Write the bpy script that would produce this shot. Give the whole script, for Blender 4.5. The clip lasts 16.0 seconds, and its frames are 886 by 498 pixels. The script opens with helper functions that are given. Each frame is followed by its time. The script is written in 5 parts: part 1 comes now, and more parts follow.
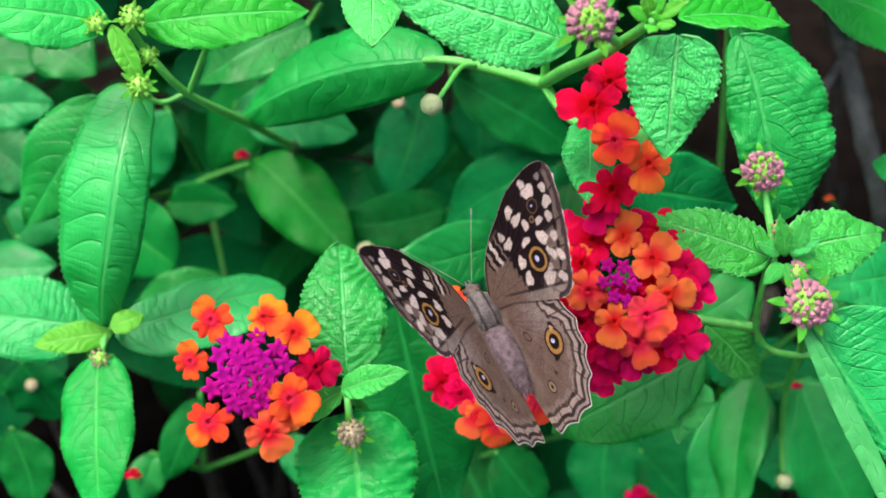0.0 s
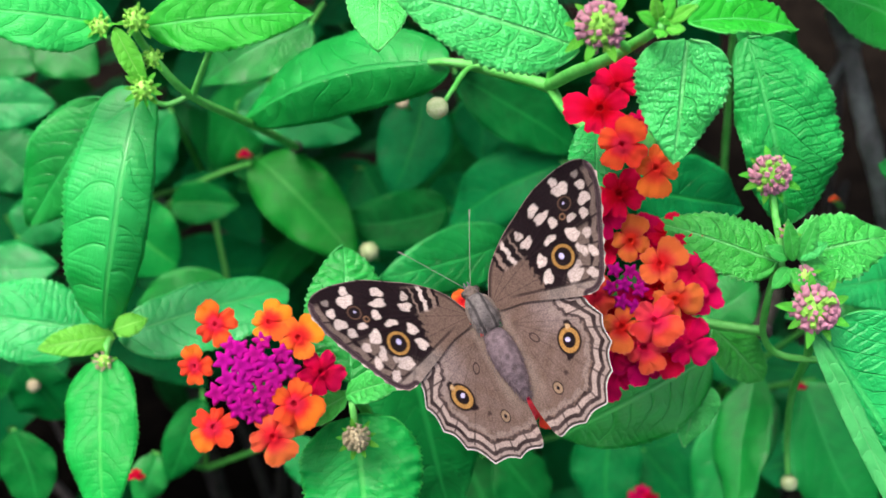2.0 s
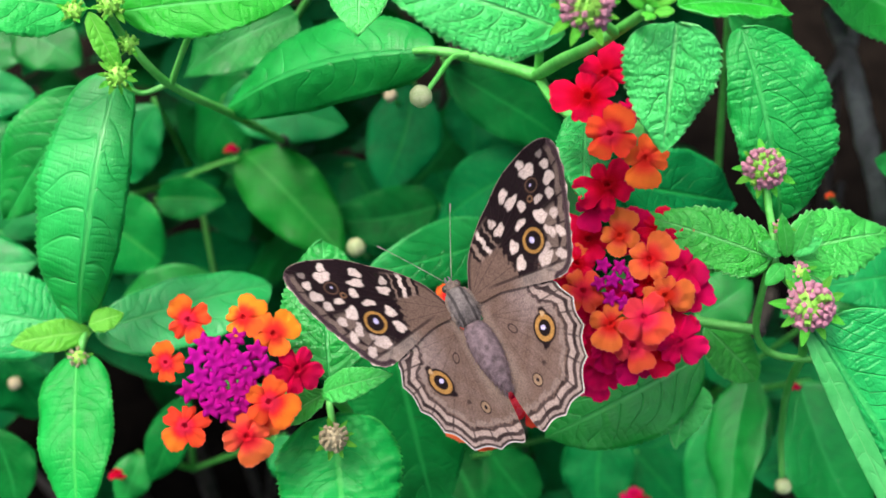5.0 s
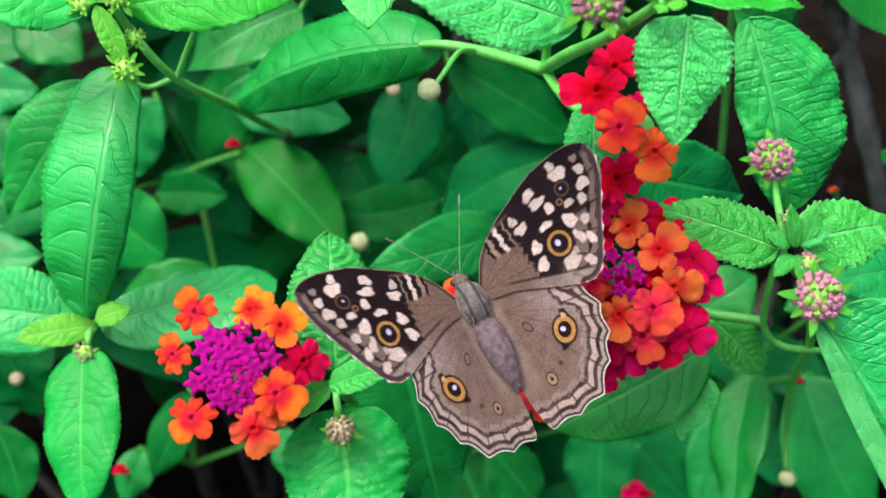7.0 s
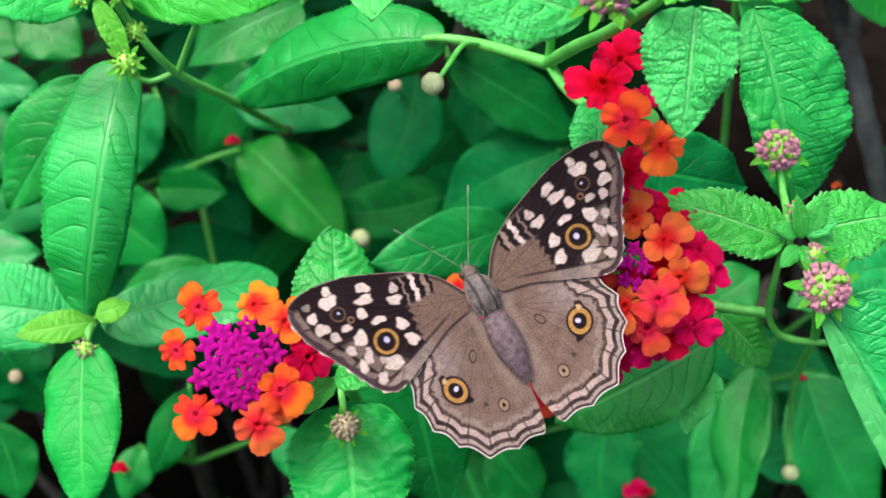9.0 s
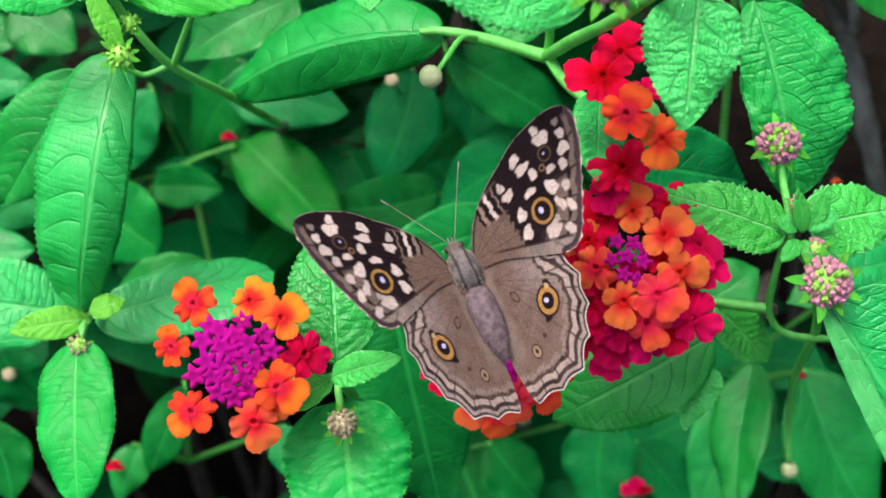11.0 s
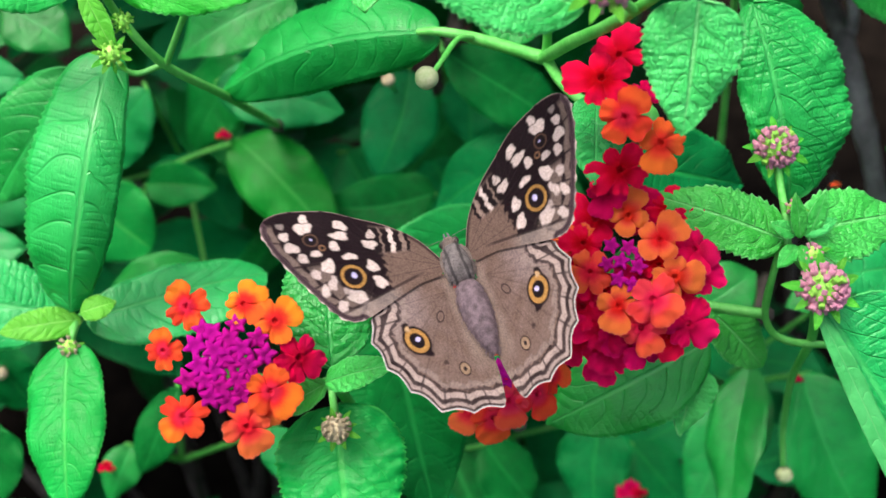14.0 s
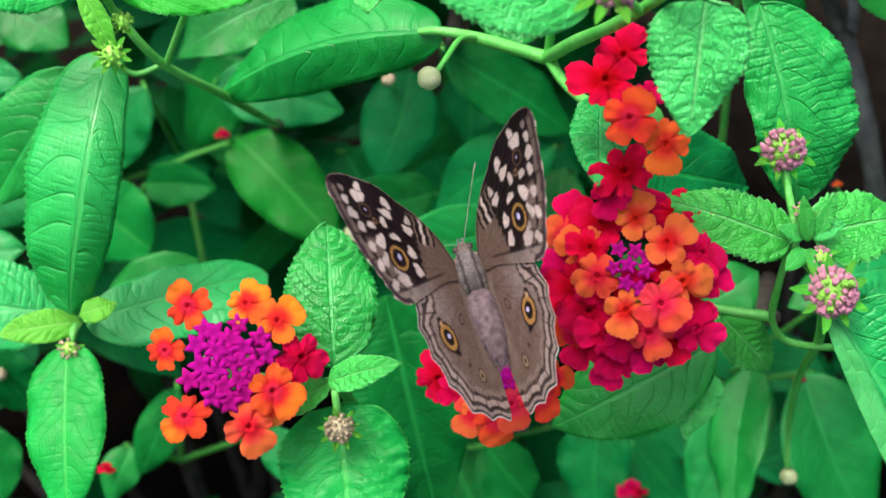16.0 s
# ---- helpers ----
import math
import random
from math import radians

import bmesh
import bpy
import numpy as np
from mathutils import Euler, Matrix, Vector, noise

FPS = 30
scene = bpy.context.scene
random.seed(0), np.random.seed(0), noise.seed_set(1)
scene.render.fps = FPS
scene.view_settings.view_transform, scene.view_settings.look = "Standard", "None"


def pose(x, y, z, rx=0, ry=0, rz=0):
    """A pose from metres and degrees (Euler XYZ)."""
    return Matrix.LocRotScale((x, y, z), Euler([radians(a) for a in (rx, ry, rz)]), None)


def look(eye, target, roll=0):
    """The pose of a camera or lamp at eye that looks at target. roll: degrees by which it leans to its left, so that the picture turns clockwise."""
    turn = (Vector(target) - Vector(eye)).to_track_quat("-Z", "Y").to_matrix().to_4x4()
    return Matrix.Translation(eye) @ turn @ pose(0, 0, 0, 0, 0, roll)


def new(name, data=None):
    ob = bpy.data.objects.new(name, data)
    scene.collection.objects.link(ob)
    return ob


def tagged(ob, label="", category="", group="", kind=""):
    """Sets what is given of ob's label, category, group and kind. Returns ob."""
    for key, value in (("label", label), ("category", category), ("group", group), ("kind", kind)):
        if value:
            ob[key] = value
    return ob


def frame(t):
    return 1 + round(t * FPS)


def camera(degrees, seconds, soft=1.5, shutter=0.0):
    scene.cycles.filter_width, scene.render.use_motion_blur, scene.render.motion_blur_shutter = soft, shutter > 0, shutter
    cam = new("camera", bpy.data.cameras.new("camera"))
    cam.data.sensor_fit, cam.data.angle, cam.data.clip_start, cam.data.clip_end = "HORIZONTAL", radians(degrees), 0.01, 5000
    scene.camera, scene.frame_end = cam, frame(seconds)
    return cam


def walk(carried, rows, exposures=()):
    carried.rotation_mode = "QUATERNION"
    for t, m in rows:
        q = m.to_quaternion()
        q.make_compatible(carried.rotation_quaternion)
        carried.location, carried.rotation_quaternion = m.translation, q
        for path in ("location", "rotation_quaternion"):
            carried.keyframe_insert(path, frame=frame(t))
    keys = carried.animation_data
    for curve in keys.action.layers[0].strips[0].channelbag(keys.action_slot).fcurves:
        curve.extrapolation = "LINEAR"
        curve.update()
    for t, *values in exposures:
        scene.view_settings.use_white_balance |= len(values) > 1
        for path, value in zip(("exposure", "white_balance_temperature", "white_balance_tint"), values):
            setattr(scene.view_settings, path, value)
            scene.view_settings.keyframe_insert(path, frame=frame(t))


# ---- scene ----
# ---------------------------------------------------------------- camera
SLANT = pose(0.0, -0.004, 0.635, 40, 0, 0)      # axes of the first camera view: x right, y up, z towards the viewer; spots below are fitted to that view, in millimetres


def spot(x, y, z):
    return SLANT @ Vector((x / 1000, y / 1000, z / 1000))


def shot(x, y, z, rx, ry, rz):
    return SLANT @ pose(x / 1000, y / 1000, 0.15 + z / 1000, rx, ry, rz)


cam = camera(45, 16.0, soft=1.6)
cam.data.dof.use_dof = True
cam.data.dof.focus_distance = 0.143
cam.data.dof.aperture_fstop = 30.0
walk(cam, [
    (0.0, shot(0.00, 0.00, 0.00, 0.00, 0.00, 0.00)),
    (0.5, shot(-0.58, 0.37, 0.08, -0.19, -0.11, -0.12)),
    (1.0, shot(-0.75, 0.65, -0.39, -0.26, -0.13, -0.19)),
    (1.5, shot(-0.57, 0.33, -0.15, -0.16, -0.01, -0.13)),
    (2.0, shot(-0.95, 1.41, -0.82, -0.29, -0.03, -0.01)),
    (2.5, shot(-1.49, 1.82, -1.16, -0.28, -0.16, 0.05)),
    (3.0, shot(-0.69, 1.35, -1.90, -0.13, -0.07, 0.03)),
    (3.5, shot(0.68, 1.27, -2.77, -0.09, 0.06, -0.07)),
    (4.0, shot(1.40, 0.67, -4.10, -0.02, 0.05, 0.20)),
    (6.5, shot(-0.25, -0.11, -6.06, -0.43, -0.39, 0.17)),
    (7.0, shot(-0.79, -0.22, -5.77, -0.41, -0.43, 0.17)),
    (7.5, shot(-1.12, -0.30, -5.93, -0.43, -0.46, 0.23)),
    (8.0, shot(-1.14, -0.99, -6.22, -0.38, -0.45, 0.32)),
    (8.5, shot(-1.19, -1.03, -6.50, -0.39, -0.45, 0.24)),
    (9.0, shot(-1.69, -0.84, -6.94, -0.45, -0.57, 0.14)),
    (11.5, shot(-2.00, -1.20, -9.15, -0.51, -0.81, 0.10)),
    (12.0, shot(-1.74, -0.26, -9.20, -0.55, -0.87, -0.05)),
    (12.5, shot(-1.29, -0.18, -9.21, -0.52, -0.84, 0.16)),
    (13.0, shot(-1.03, -0.08, -9.77, -0.52, -0.83, 0.27)),
    (13.5, shot(-1.53, -0.16, -10.28, -0.58, -0.96, 0.47)),
    (14.0, shot(-1.77, -0.58, -10.61, -0.65, -0.97, 0.50)),
    (14.5, shot(-1.97, -1.04, -11.20, -0.62, -0.99, 0.37)),
    (15.0, shot(-2.27, -0.96, -11.12, -0.65, -0.98, 0.32)),
    (15.5, shot(-2.25, -0.42, -11.00, -0.75, -0.96, 0.29)),
    (16.0, shot(-2.54, 0.02, -11.61, -0.80, -1.12, 0.41)),
])

# ---------------------------------------------------------------- light
world = bpy.data.worlds.new("sky")
scene.world = world
world.use_nodes = True
wn = world.node_tree
sky = wn.nodes.new("ShaderNodeTexSky")
sky.sky_type = "NISHITA"
sky.sun_disc = False
sky.sun_elevation, sky.sun_rotation = radians(73), radians(274)
sky.air_density, sky.dust_density, sky.ozone_density = 1.0, 7.0, 0.6
wn.nodes["Background"].inputs["Strength"].default_value = 0.153
wn.links.new(sky.outputs["Color"], wn.nodes["Background"].inputs["Color"])
sun = new("sun", bpy.data.lights.new("sun", "SUN"))
sun.data.energy, sun.data.angle, sun.data.color = 2.2, radians(35), (1.0, 0.97, 0.92)
sun.matrix_world = look((-0.30, 0.02, 1.6), (0, 0, 0.6))
scene.view_settings.exposure = 0.74


# ---------------------------------------------------------------- materials
def material(name):
    m = bpy.data.materials.new(name)
    m.use_nodes = True
    return m, m.node_tree, m.node_tree.nodes["Principled BSDF"]


def node(nt, kind, **values):
    n = nt.nodes.new(kind)
    for key, value in values.items():
        if key in n.inputs:
            n.inputs[key].default_value = value
    return n


def maths(nt, op, a, b=None):
    n = nt.nodes.new("ShaderNodeMath")
    n.operation = op
    for i, v in enumerate((a, b)):
        if v is None:
            continue
        if isinstance(v, (int, float)):
            n.inputs[i].default_value = v
        else:
            nt.links.new(v, n.inputs[i])
    return n.outputs[0]


def blend(nt, fac, a, b, kind="MIX"):
    n = nt.nodes.new("ShaderNodeMix")
    n.data_type, n.blend_type = "RGBA", kind
    for i, v in ((0, fac), (6, a), (7, b)):
        if isinstance(v, (int, float)):
            n.inputs[i].default_value = v
        elif isinstance(v, tuple):
            n.inputs[i].default_value = (*v, 1)
        else:
            nt.links.new(v, n.inputs[i])
    return n.outputs[2]


def span(nt, value, a, b, lo=0.0, hi=1.0):
    n = nt.nodes.new("ShaderNodeMapRange")
    n.interpolation_type = "SMOOTHSTEP"
    nt.links.new(value, n.inputs[0])
    for i, v in zip((1, 2, 3, 4), (a, b, lo, hi)):
        n.inputs[i].default_value = v
    return n.outputs[0]


def grain(nt, scale, detail=3.0, rough=0.55):
    n = node(nt, "ShaderNodeTexNoise", Scale=scale, Detail=detail, Roughness=rough)
    co = nt.nodes.new("ShaderNodeTexCoord")
    nt.links.new(co.outputs["Object"], n.inputs["Vector"])
    return n.outputs["Fac"]


def relief(nt, bsdf, height, distance, strength=1.0):
    b = node(nt, "ShaderNodeBump", Strength=strength, Distance=distance)
    nt.links.new(height, b.inputs["Height"])
    nt.links.new(b.outputs[0], bsdf.inputs["Normal"])
    return b.outputs[0]


def leaf_material(name, dark, light, vein, gloss, see_through, shine=0.45, crinkle=0.3, groove=0.6, rungs=0.3):
    m, nt, b = material(name)
    uv = nt.nodes.new("ShaderNodeUVMap")
    uv.uv_map = "veins"
    sep = nt.nodes.new("ShaderNodeSeparateXYZ")
    nt.links.new(uv.outputs[0], sep.inputs[0])
    phase, across = sep.outputs[0], sep.outputs[1]
    tri = maths(nt, "ABSOLUTE", maths(nt, "SUBTRACT", maths(nt, "FRACT", phase), 0.5))
    side = maths(nt, "MULTIPLY", span(nt, tri, 0.43, 0.5), span(nt, across, 0.98, 0.6))
    rib = span(nt, across, 0.07, 0.02)
    lines = maths(nt, "MAXIMUM", maths(nt, "MULTIPLY", side, 0.9), rib)
    wob = maths(nt, "MULTIPLY", grain(nt, 260.0), 3.0)
    rung = maths(nt, "ABSOLUTE", maths(nt, "SUBTRACT", maths(nt, "FRACT", maths(nt, "ADD", maths(nt, "MULTIPLY", across, 11.0), wob)), 0.5))
    ladder = maths(nt, "MULTIPLY", span(nt, rung, 0.30, 0.5), span(nt, tri, 0.48, 0.3))
    fine = node(nt, "ShaderNodeTexVoronoi", Scale=1400.0)
    fine.feature = "DISTANCE_TO_EDGE"
    co = nt.nodes.new("ShaderNodeTexCoord")
    nt.links.new(co.outputs["Object"], fine.inputs["Vector"])
    big, small = grain(nt, 60.0), grain(nt, 420.0)
    tone = maths(nt, "ADD", maths(nt, "MULTIPLY", big, 0.7), maths(nt, "MULTIPLY", small, 0.3))
    col = blend(nt, span(nt, tone, 0.3, 0.7), dark, light)
    info = nt.nodes.new("ShaderNodeObjectInfo")
    hue = node(nt, "ShaderNodeHueSaturation")
    nt.links.new(span(nt, info.outputs["Random"], 0, 1, 0.489, 0.508), hue.inputs["Hue"])
    nt.links.new(span(nt, info.outputs["Random"], 0, 1, 0.85, 1.15), hue.inputs["Value"])
    nt.links.new(col, hue.inputs["Color"])
    col = blend(nt, maths(nt, "MAXIMUM", maths(nt, "MULTIPLY", side, 0.16), maths(nt, "MULTIPLY", rib, 0.5)), hue.outputs[0], vein)
    col = blend(nt, maths(nt, "MULTIPLY", span(nt, across, 0.95, 1.0), 0.6), col, vein)
    nt.links.new(col, b.inputs["Base Color"])
    b.inputs["Roughness"].default_value = gloss
    nt.links.new(span(nt, small, 0.3, 0.75, gloss - 0.08, gloss + 0.14), b.inputs["Roughness"])
    b.inputs["Specular IOR Level"].default_value = shine
    h = maths(nt, "ADD", maths(nt, "MULTIPLY", maths(nt, "SUBTRACT", 1.0, lines), groove), maths(nt, "MULTIPLY", span(nt, fine.outputs["Distance"], 0.0, 0.3, 0.0, 1.0), 1.4 * crinkle))
    h = maths(nt, "ADD", h, maths(nt, "MULTIPLY", small, 0.5 * crinkle))
    h = maths(nt, "SUBTRACT", h, maths(nt, "MULTIPLY", ladder, 0.2 * groove))
    long_uv = nt.nodes.new("ShaderNodeUVMap")
    long_uv.uv_map = "along"
    long_sep = nt.nodes.new("ShaderNodeSeparateXYZ")
    nt.links.new(long_uv.outputs[0], long_sep.inputs[0])
    wave = maths(nt, "ADD", maths(nt, "MULTIPLY", long_sep.outputs[0], 0.8), maths(nt, "MULTIPLY", grain(nt, 170.0, 2.0), 1.8))
    fold = maths(nt, "ABSOLUTE", maths(nt, "SUBTRACT", maths(nt, "FRACT", wave), 0.5))
    fold = maths(nt, "MULTIPLY", span(nt, fold, 0.22, 0.5), span(nt, grain(nt, 150.0, 1.0), 0.40, 0.58))
    fold = maths(nt, "MULTIPLY", fold, span(nt, across, 0.05, 0.2))
    h = maths(nt, "SUBTRACT", h, maths(nt, "MULTIPLY", fold, rungs))
    bump = relief(nt, b, h, 0.0004, 0.7)
    tr = node(nt, "ShaderNodeBsdfTranslucent")
    nt.links.new(blend(nt, 1.0, col, (0.75, 1.0, 0.35), "MULTIPLY"), tr.inputs["Color"])
    nt.links.new(bump, tr.inputs["Normal"])
    mix = node(nt, "ShaderNodeMixShader", Fac=see_through)
    nt.links.new(b.outputs[0], mix.inputs[1])
    nt.links.new(tr.outputs[0], mix.inputs[2])
    nt.links.new(mix.outputs[0], nt.nodes["Material Output"].inputs["Surface"])
    return m


LEAF = leaf_material("lantana_leaf", (0.005, 0.29, 0.048), (0.016, 0.47, 0.090), (0.07, 0.50, 0.12), 0.36, 0.2, 0.50, 0.10, 0.8, 0.45)
BROAD = leaf_material("smooth_light_leaf", (0.005, 0.34, 0.044), (0.015, 0.51, 0.088), (0.08, 0.54, 0.12), 0.42, 0.25, 0.8, 0.04, 0.6, 0.2)
YOUNG = leaf_material("young_leaf", (0.036, 0.54, 0.070), (0.10, 0.76, 0.165), (0.26, 0.80, 0.27), 0.36, 0.25, 0.6, 0.24, 1.8, 0.4)
SPROUT = leaf_material("sprouting_leaf", (0.075, 0.53, 0.030), (0.17, 0.68, 0.07), (0.32, 0.74, 0.18), 0.45, 0.3, 0.3, 0.05, 0.4)
FRESH = leaf_material("fresh_leaf", (0.002, 0.26, 0.024), (0.006, 0.40, 0.050), (0.08, 0.56, 0.10), 0.42, 0.25, 0.25, 0.05, 0.3, 0.2)
LIME = leaf_material("bright_tip_leaf", (0.013, 0.43, 0.042), (0.040, 0.61, 0.090), (0.13, 0.66, 0.17), 0.40, 0.28, 0.25, 0.06, 0.5, 0.2)
UNDER = leaf_material("pale_leaf_underside", (0.035, 0.34, 0.065), (0.085, 0.48, 0.125), (0.17, 0.56, 0.20), 0.5, 0.3, 0.25, 0.06, 0.25, 0.1)
# LEAF's green taken down a step, standing in for half shade
DIMMED = leaf_material("dimmed_leaf", (0.002, 0.23, 0.034), (0.006, 0.40, 0.068), (0.03, 0.46, 0.09), 0.40, 0.2, 0.55, 0.06, 0.5, 0.15)
# darkest copy of the leaf green, with deep shade put into the colour
SHADED = leaf_material("shade_dark_leaf", (0.0014, 0.120, 0.024), (0.0030, 0.24, 0.052), (0.02, 0.34, 0.065), 0.44, 0.15, 0.12, 0.05)


def plain_material(name, a, b2, scale, rough, bump=0.0002, sheen=0.0, sss=0.0):
    m, nt, b = material(name)
    n1, n2 = grain(nt, scale), grain(nt, scale * 7)
    f = maths(nt, "ADD", maths(nt, "MULTIPLY", n1, 0.6), maths(nt, "MULTIPLY", n2, 0.4))
    nt.links.new(blend(nt, span(nt, f, 0.32, 0.68), a, b2), b.inputs["Base Color"])
    b.inputs["Roughness"].default_value = rough
    b.inputs["Sheen Weight"].default_value = sheen
    if sss:
        b.inputs["Subsurface Weight"].default_value = sss
        b.inputs["Subsurface Radius"].default_value = (0.001, 0.001, 0.0005)
    relief(nt, b, f, bump)
    return m


STEM = plain_material("green_stem", (0.060, 0.42, 0.050), (0.15, 0.56, 0.115), 180, 0.5)
WOOD = plain_material("grey_bark", (0.03, 0.026, 0.020), (0.11, 0.09, 0.08), 120, 0.85, 0.0008)
BARK = plain_material("pale_grey_bark", (0.14, 0.13, 0.13), (0.42, 0.40, 0.39), 120, 0.85, 0.0008)
BERRY = plain_material("pale_green_berry", (0.32, 0.42, 0.17), (0.54, 0.58, 0.34), 500, 0.45)
BUD_PINK = plain_material("pink_bud", (0.64, 0.14, 0.38), (0.80, 0.46, 0.48), 450, 0.5)
BUD_GREEN = plain_material("green_bud", (0.22, 0.70, 0.05), (0.42, 0.82, 0.14), 700, 0.5)
BUD_DRY = plain_material("withered_bud", (0.34, 0.28, 0.16), (0.58, 0.50, 0.34), 500, 0.8)
# near-black soil: the shade under the bush is put into its colour
SOIL = plain_material("shade_black_soil", (0.004, 0.003, 0.0025), (0.012, 0.009, 0.007), 40, 1.0, 0.004)
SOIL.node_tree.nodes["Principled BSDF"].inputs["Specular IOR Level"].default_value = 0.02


def petal_material(name, heart, lobe, edge, rim, rough=0.5):
    """heart: round the throat; lobe: the lobes; edge: the broad outer lobe."""
    m, nt, b = material(name)
    uv = nt.nodes.new("ShaderNodeUVMap")
    uv.uv_map = "petal"
    sep = nt.nodes.new("ShaderNodeSeparateXYZ")
    nt.links.new(uv.outputs[0], sep.inputs[0])
    info = nt.nodes.new("ShaderNodeObjectInfo")
    n1, n2 = grain(nt, 350.0), grain(nt, 1900.0, 2.0)
    r = maths(nt, "ADD", sep.outputs[0], maths(nt, "MULTIPLY", maths(nt, "SUBTRACT", n1, 0.5), 0.4))
    col = blend(nt, span(nt, r, 0.16, 0.58), heart, lobe)
    ripe = maths(nt, "ADD", sep.outputs[1], span(nt, info.outputs["Random"], 0, 1, -0.35, 0.3))
    lean = maths(nt, "MULTIPLY", span(nt, r, 0.35, 0.7), span(nt, ripe, 0.1, 0.9))
    lean = maths(nt, "MULTIPLY", lean, span(nt, r, 1.1, 0.9, 0.55, 1.0))
    col = blend(nt, lean, col, edge)
    col = blend(nt, maths(nt, "MULTIPLY", span(nt, sep.outputs[0], 0.9, 1.0), 0.55), col, rim)
    hue = node(nt, "ShaderNodeHueSaturation")
    nt.links.new(span(nt, info.outputs["Random"], 0, 1, 0.488, 0.508), hue.inputs["Hue"])
    nt.links.new(span(nt, n2, 0.2, 0.8, 0.9, 1.08), hue.inputs["Value"])
    nt.links.new(col, hue.inputs["Color"])
    nt.links.new(hue.outputs[0], b.inputs["Base Color"])
    b.inputs["Roughness"].default_value = rough
    b.inputs["Specular IOR Level"].default_value = 0.08
    bump = relief(nt, b, maths(nt, "ADD", n1, maths(nt, "MULTIPLY", n2, 0.5)), 0.0003, 0.6)
    tr = node(nt, "ShaderNodeBsdfTranslucent")
    nt.links.new(hue.outputs[0], tr.inputs["Color"])
    mix = node(nt, "ShaderNodeMixShader", Fac=0.30)
    nt.links.new(b.outputs[0], mix.inputs[1])
    nt.links.new(tr.outputs[0], mix.inputs[2])
    nt.links.new(mix.outputs[0], nt.nodes["Material Output"].inputs["Surface"])
    return m


ORANGE = petal_material("orange_petal", (0.80, 0.018, 0.022), (0.92, 0.080, 0.030), (0.95, 0.175, 0.030), (0.90, 0.10, 0.06))
GOLD = petal_material("golden_orange_petal", (0.80, 0.026, 0.022), (0.92, 0.120, 0.028), (0.95, 0.31, 0.022), (0.86, 0.12, 0.05))
RED = petal_material("crimson_petal", (0.56, 0.0, 0.032), (0.77, 0.001, 0.064), (0.82, 0.003, 0.094), (0.82, 0.02, 0.12))
PINK = petal_material("pink_red_petal", (0.66, 0.001, 0.034), (0.85, 0.002, 0.062), (0.88, 0.004, 0.090), (0.86, 0.03, 0.15))
CORAL = petal_material("coral_petal", (0.82, 0.014, 0.034), (0.94, 0.075, 0.058), (0.96, 0.185, 0.050), (0.94, 0.20, 0.12))
MAGENTA = petal_material("magenta_petal", (0.40, 0.004, 0.22), (0.58, 0.005, 0.32), (0.68, 0.012, 0.42), (0.76, 0.05, 0.52))


def wing_material():
    m, nt, b = material("scaled_wing")
    att = nt.nodes.new("ShaderNodeVertexColor")
    att.layer_name = "pattern"
    n1, n2 = grain(nt, 5200.0, 2.0), grain(nt, 700.0)
    hue = node(nt, "ShaderNodeHueSaturation")
    nt.links.new(att.outputs["Color"], hue.inputs["Color"])
    v = maths(nt, "ADD", span(nt, n1, 0.32, 0.68, 0.76, 1.18), span(nt, n2, 0.3, 0.7, -0.08, 0.08))
    nt.links.new(v, hue.inputs["Value"])
    nt.links.new(hue.outputs[0], b.inputs["Base Color"])
    b.inputs["Roughness"].default_value = 0.6
    b.inputs["Specular IOR Level"].default_value = 0.06
    bump = relief(nt, b, n1, 0.00006, 0.35)
    tr = node(nt, "ShaderNodeBsdfTranslucent")
    nt.links.new(hue.outputs[0], tr.inputs["Color"])
    nt.links.new(bump, tr.inputs["Normal"])
    mix = node(nt, "ShaderNodeMixShader", Fac=0.12)
    nt.links.new(b.outputs[0], mix.inputs[1])
    nt.links.new(tr.outputs[0], mix.inputs[2])
    nt.links.new(mix.outputs[0], nt.nodes["Material Output"].inputs["Surface"])
    return m


WING = wing_material()
FUR = plain_material("grey_fur", (0.040, 0.039, 0.044), (0.125, 0.122, 0.133), 700, 0.85, 0.0002)


def thorax_material():
    m = plain_material("striped_grey_fur", (0.050, 0.042, 0.042), (0.170, 0.146, 0.146), 700, 0.85, 0.0002)
    nt, b = m.node_tree, m.node_tree.nodes["Principled BSDF"]
    co = nt.nodes.new("ShaderNodeTexCoord")
    sep = nt.nodes.new("ShaderNodeSeparateXYZ")
    nt.links.new(co.outputs["Object"], sep.inputs[0])
    off = maths(nt, "ADD", maths(nt, "ABSOLUTE", sep.outputs[0]), maths(nt, "MULTIPLY", grain(nt, 600.0), 0.0005))
    line = span(nt, maths(nt, "ABSOLUTE", maths(nt, "SUBTRACT", off, 0.00115)), 0.00026, 0.0001)
    base = b.inputs["Base Color"].links[0].from_socket
    nt.links.new(blend(nt, maths(nt, "MULTIPLY", line, 0.8), base, (0.016, 0.013, 0.014)), b.inputs["Base Color"])
    return m


THORAX = thorax_material()
TAN_FUR = plain_material("tan_fur", (0.055, 0.040, 0.034), (0.19, 0.145, 0.125), 900, 0.9, 0.0002)
ABDOMEN = plain_material("mauve_brown_abdomen", (0.056, 0.038, 0.044), (0.182, 0.128, 0.150), 1300, 0.8, 0.0003)
PALE_HORN = plain_material("pale_horn", (0.07, 0.06, 0.055), (0.26, 0.24, 0.22), 700, 0.5)
DARK = plain_material("dark_brown_horn", (0.02, 0.015, 0.012), (0.06, 0.045, 0.04), 900, 0.45)


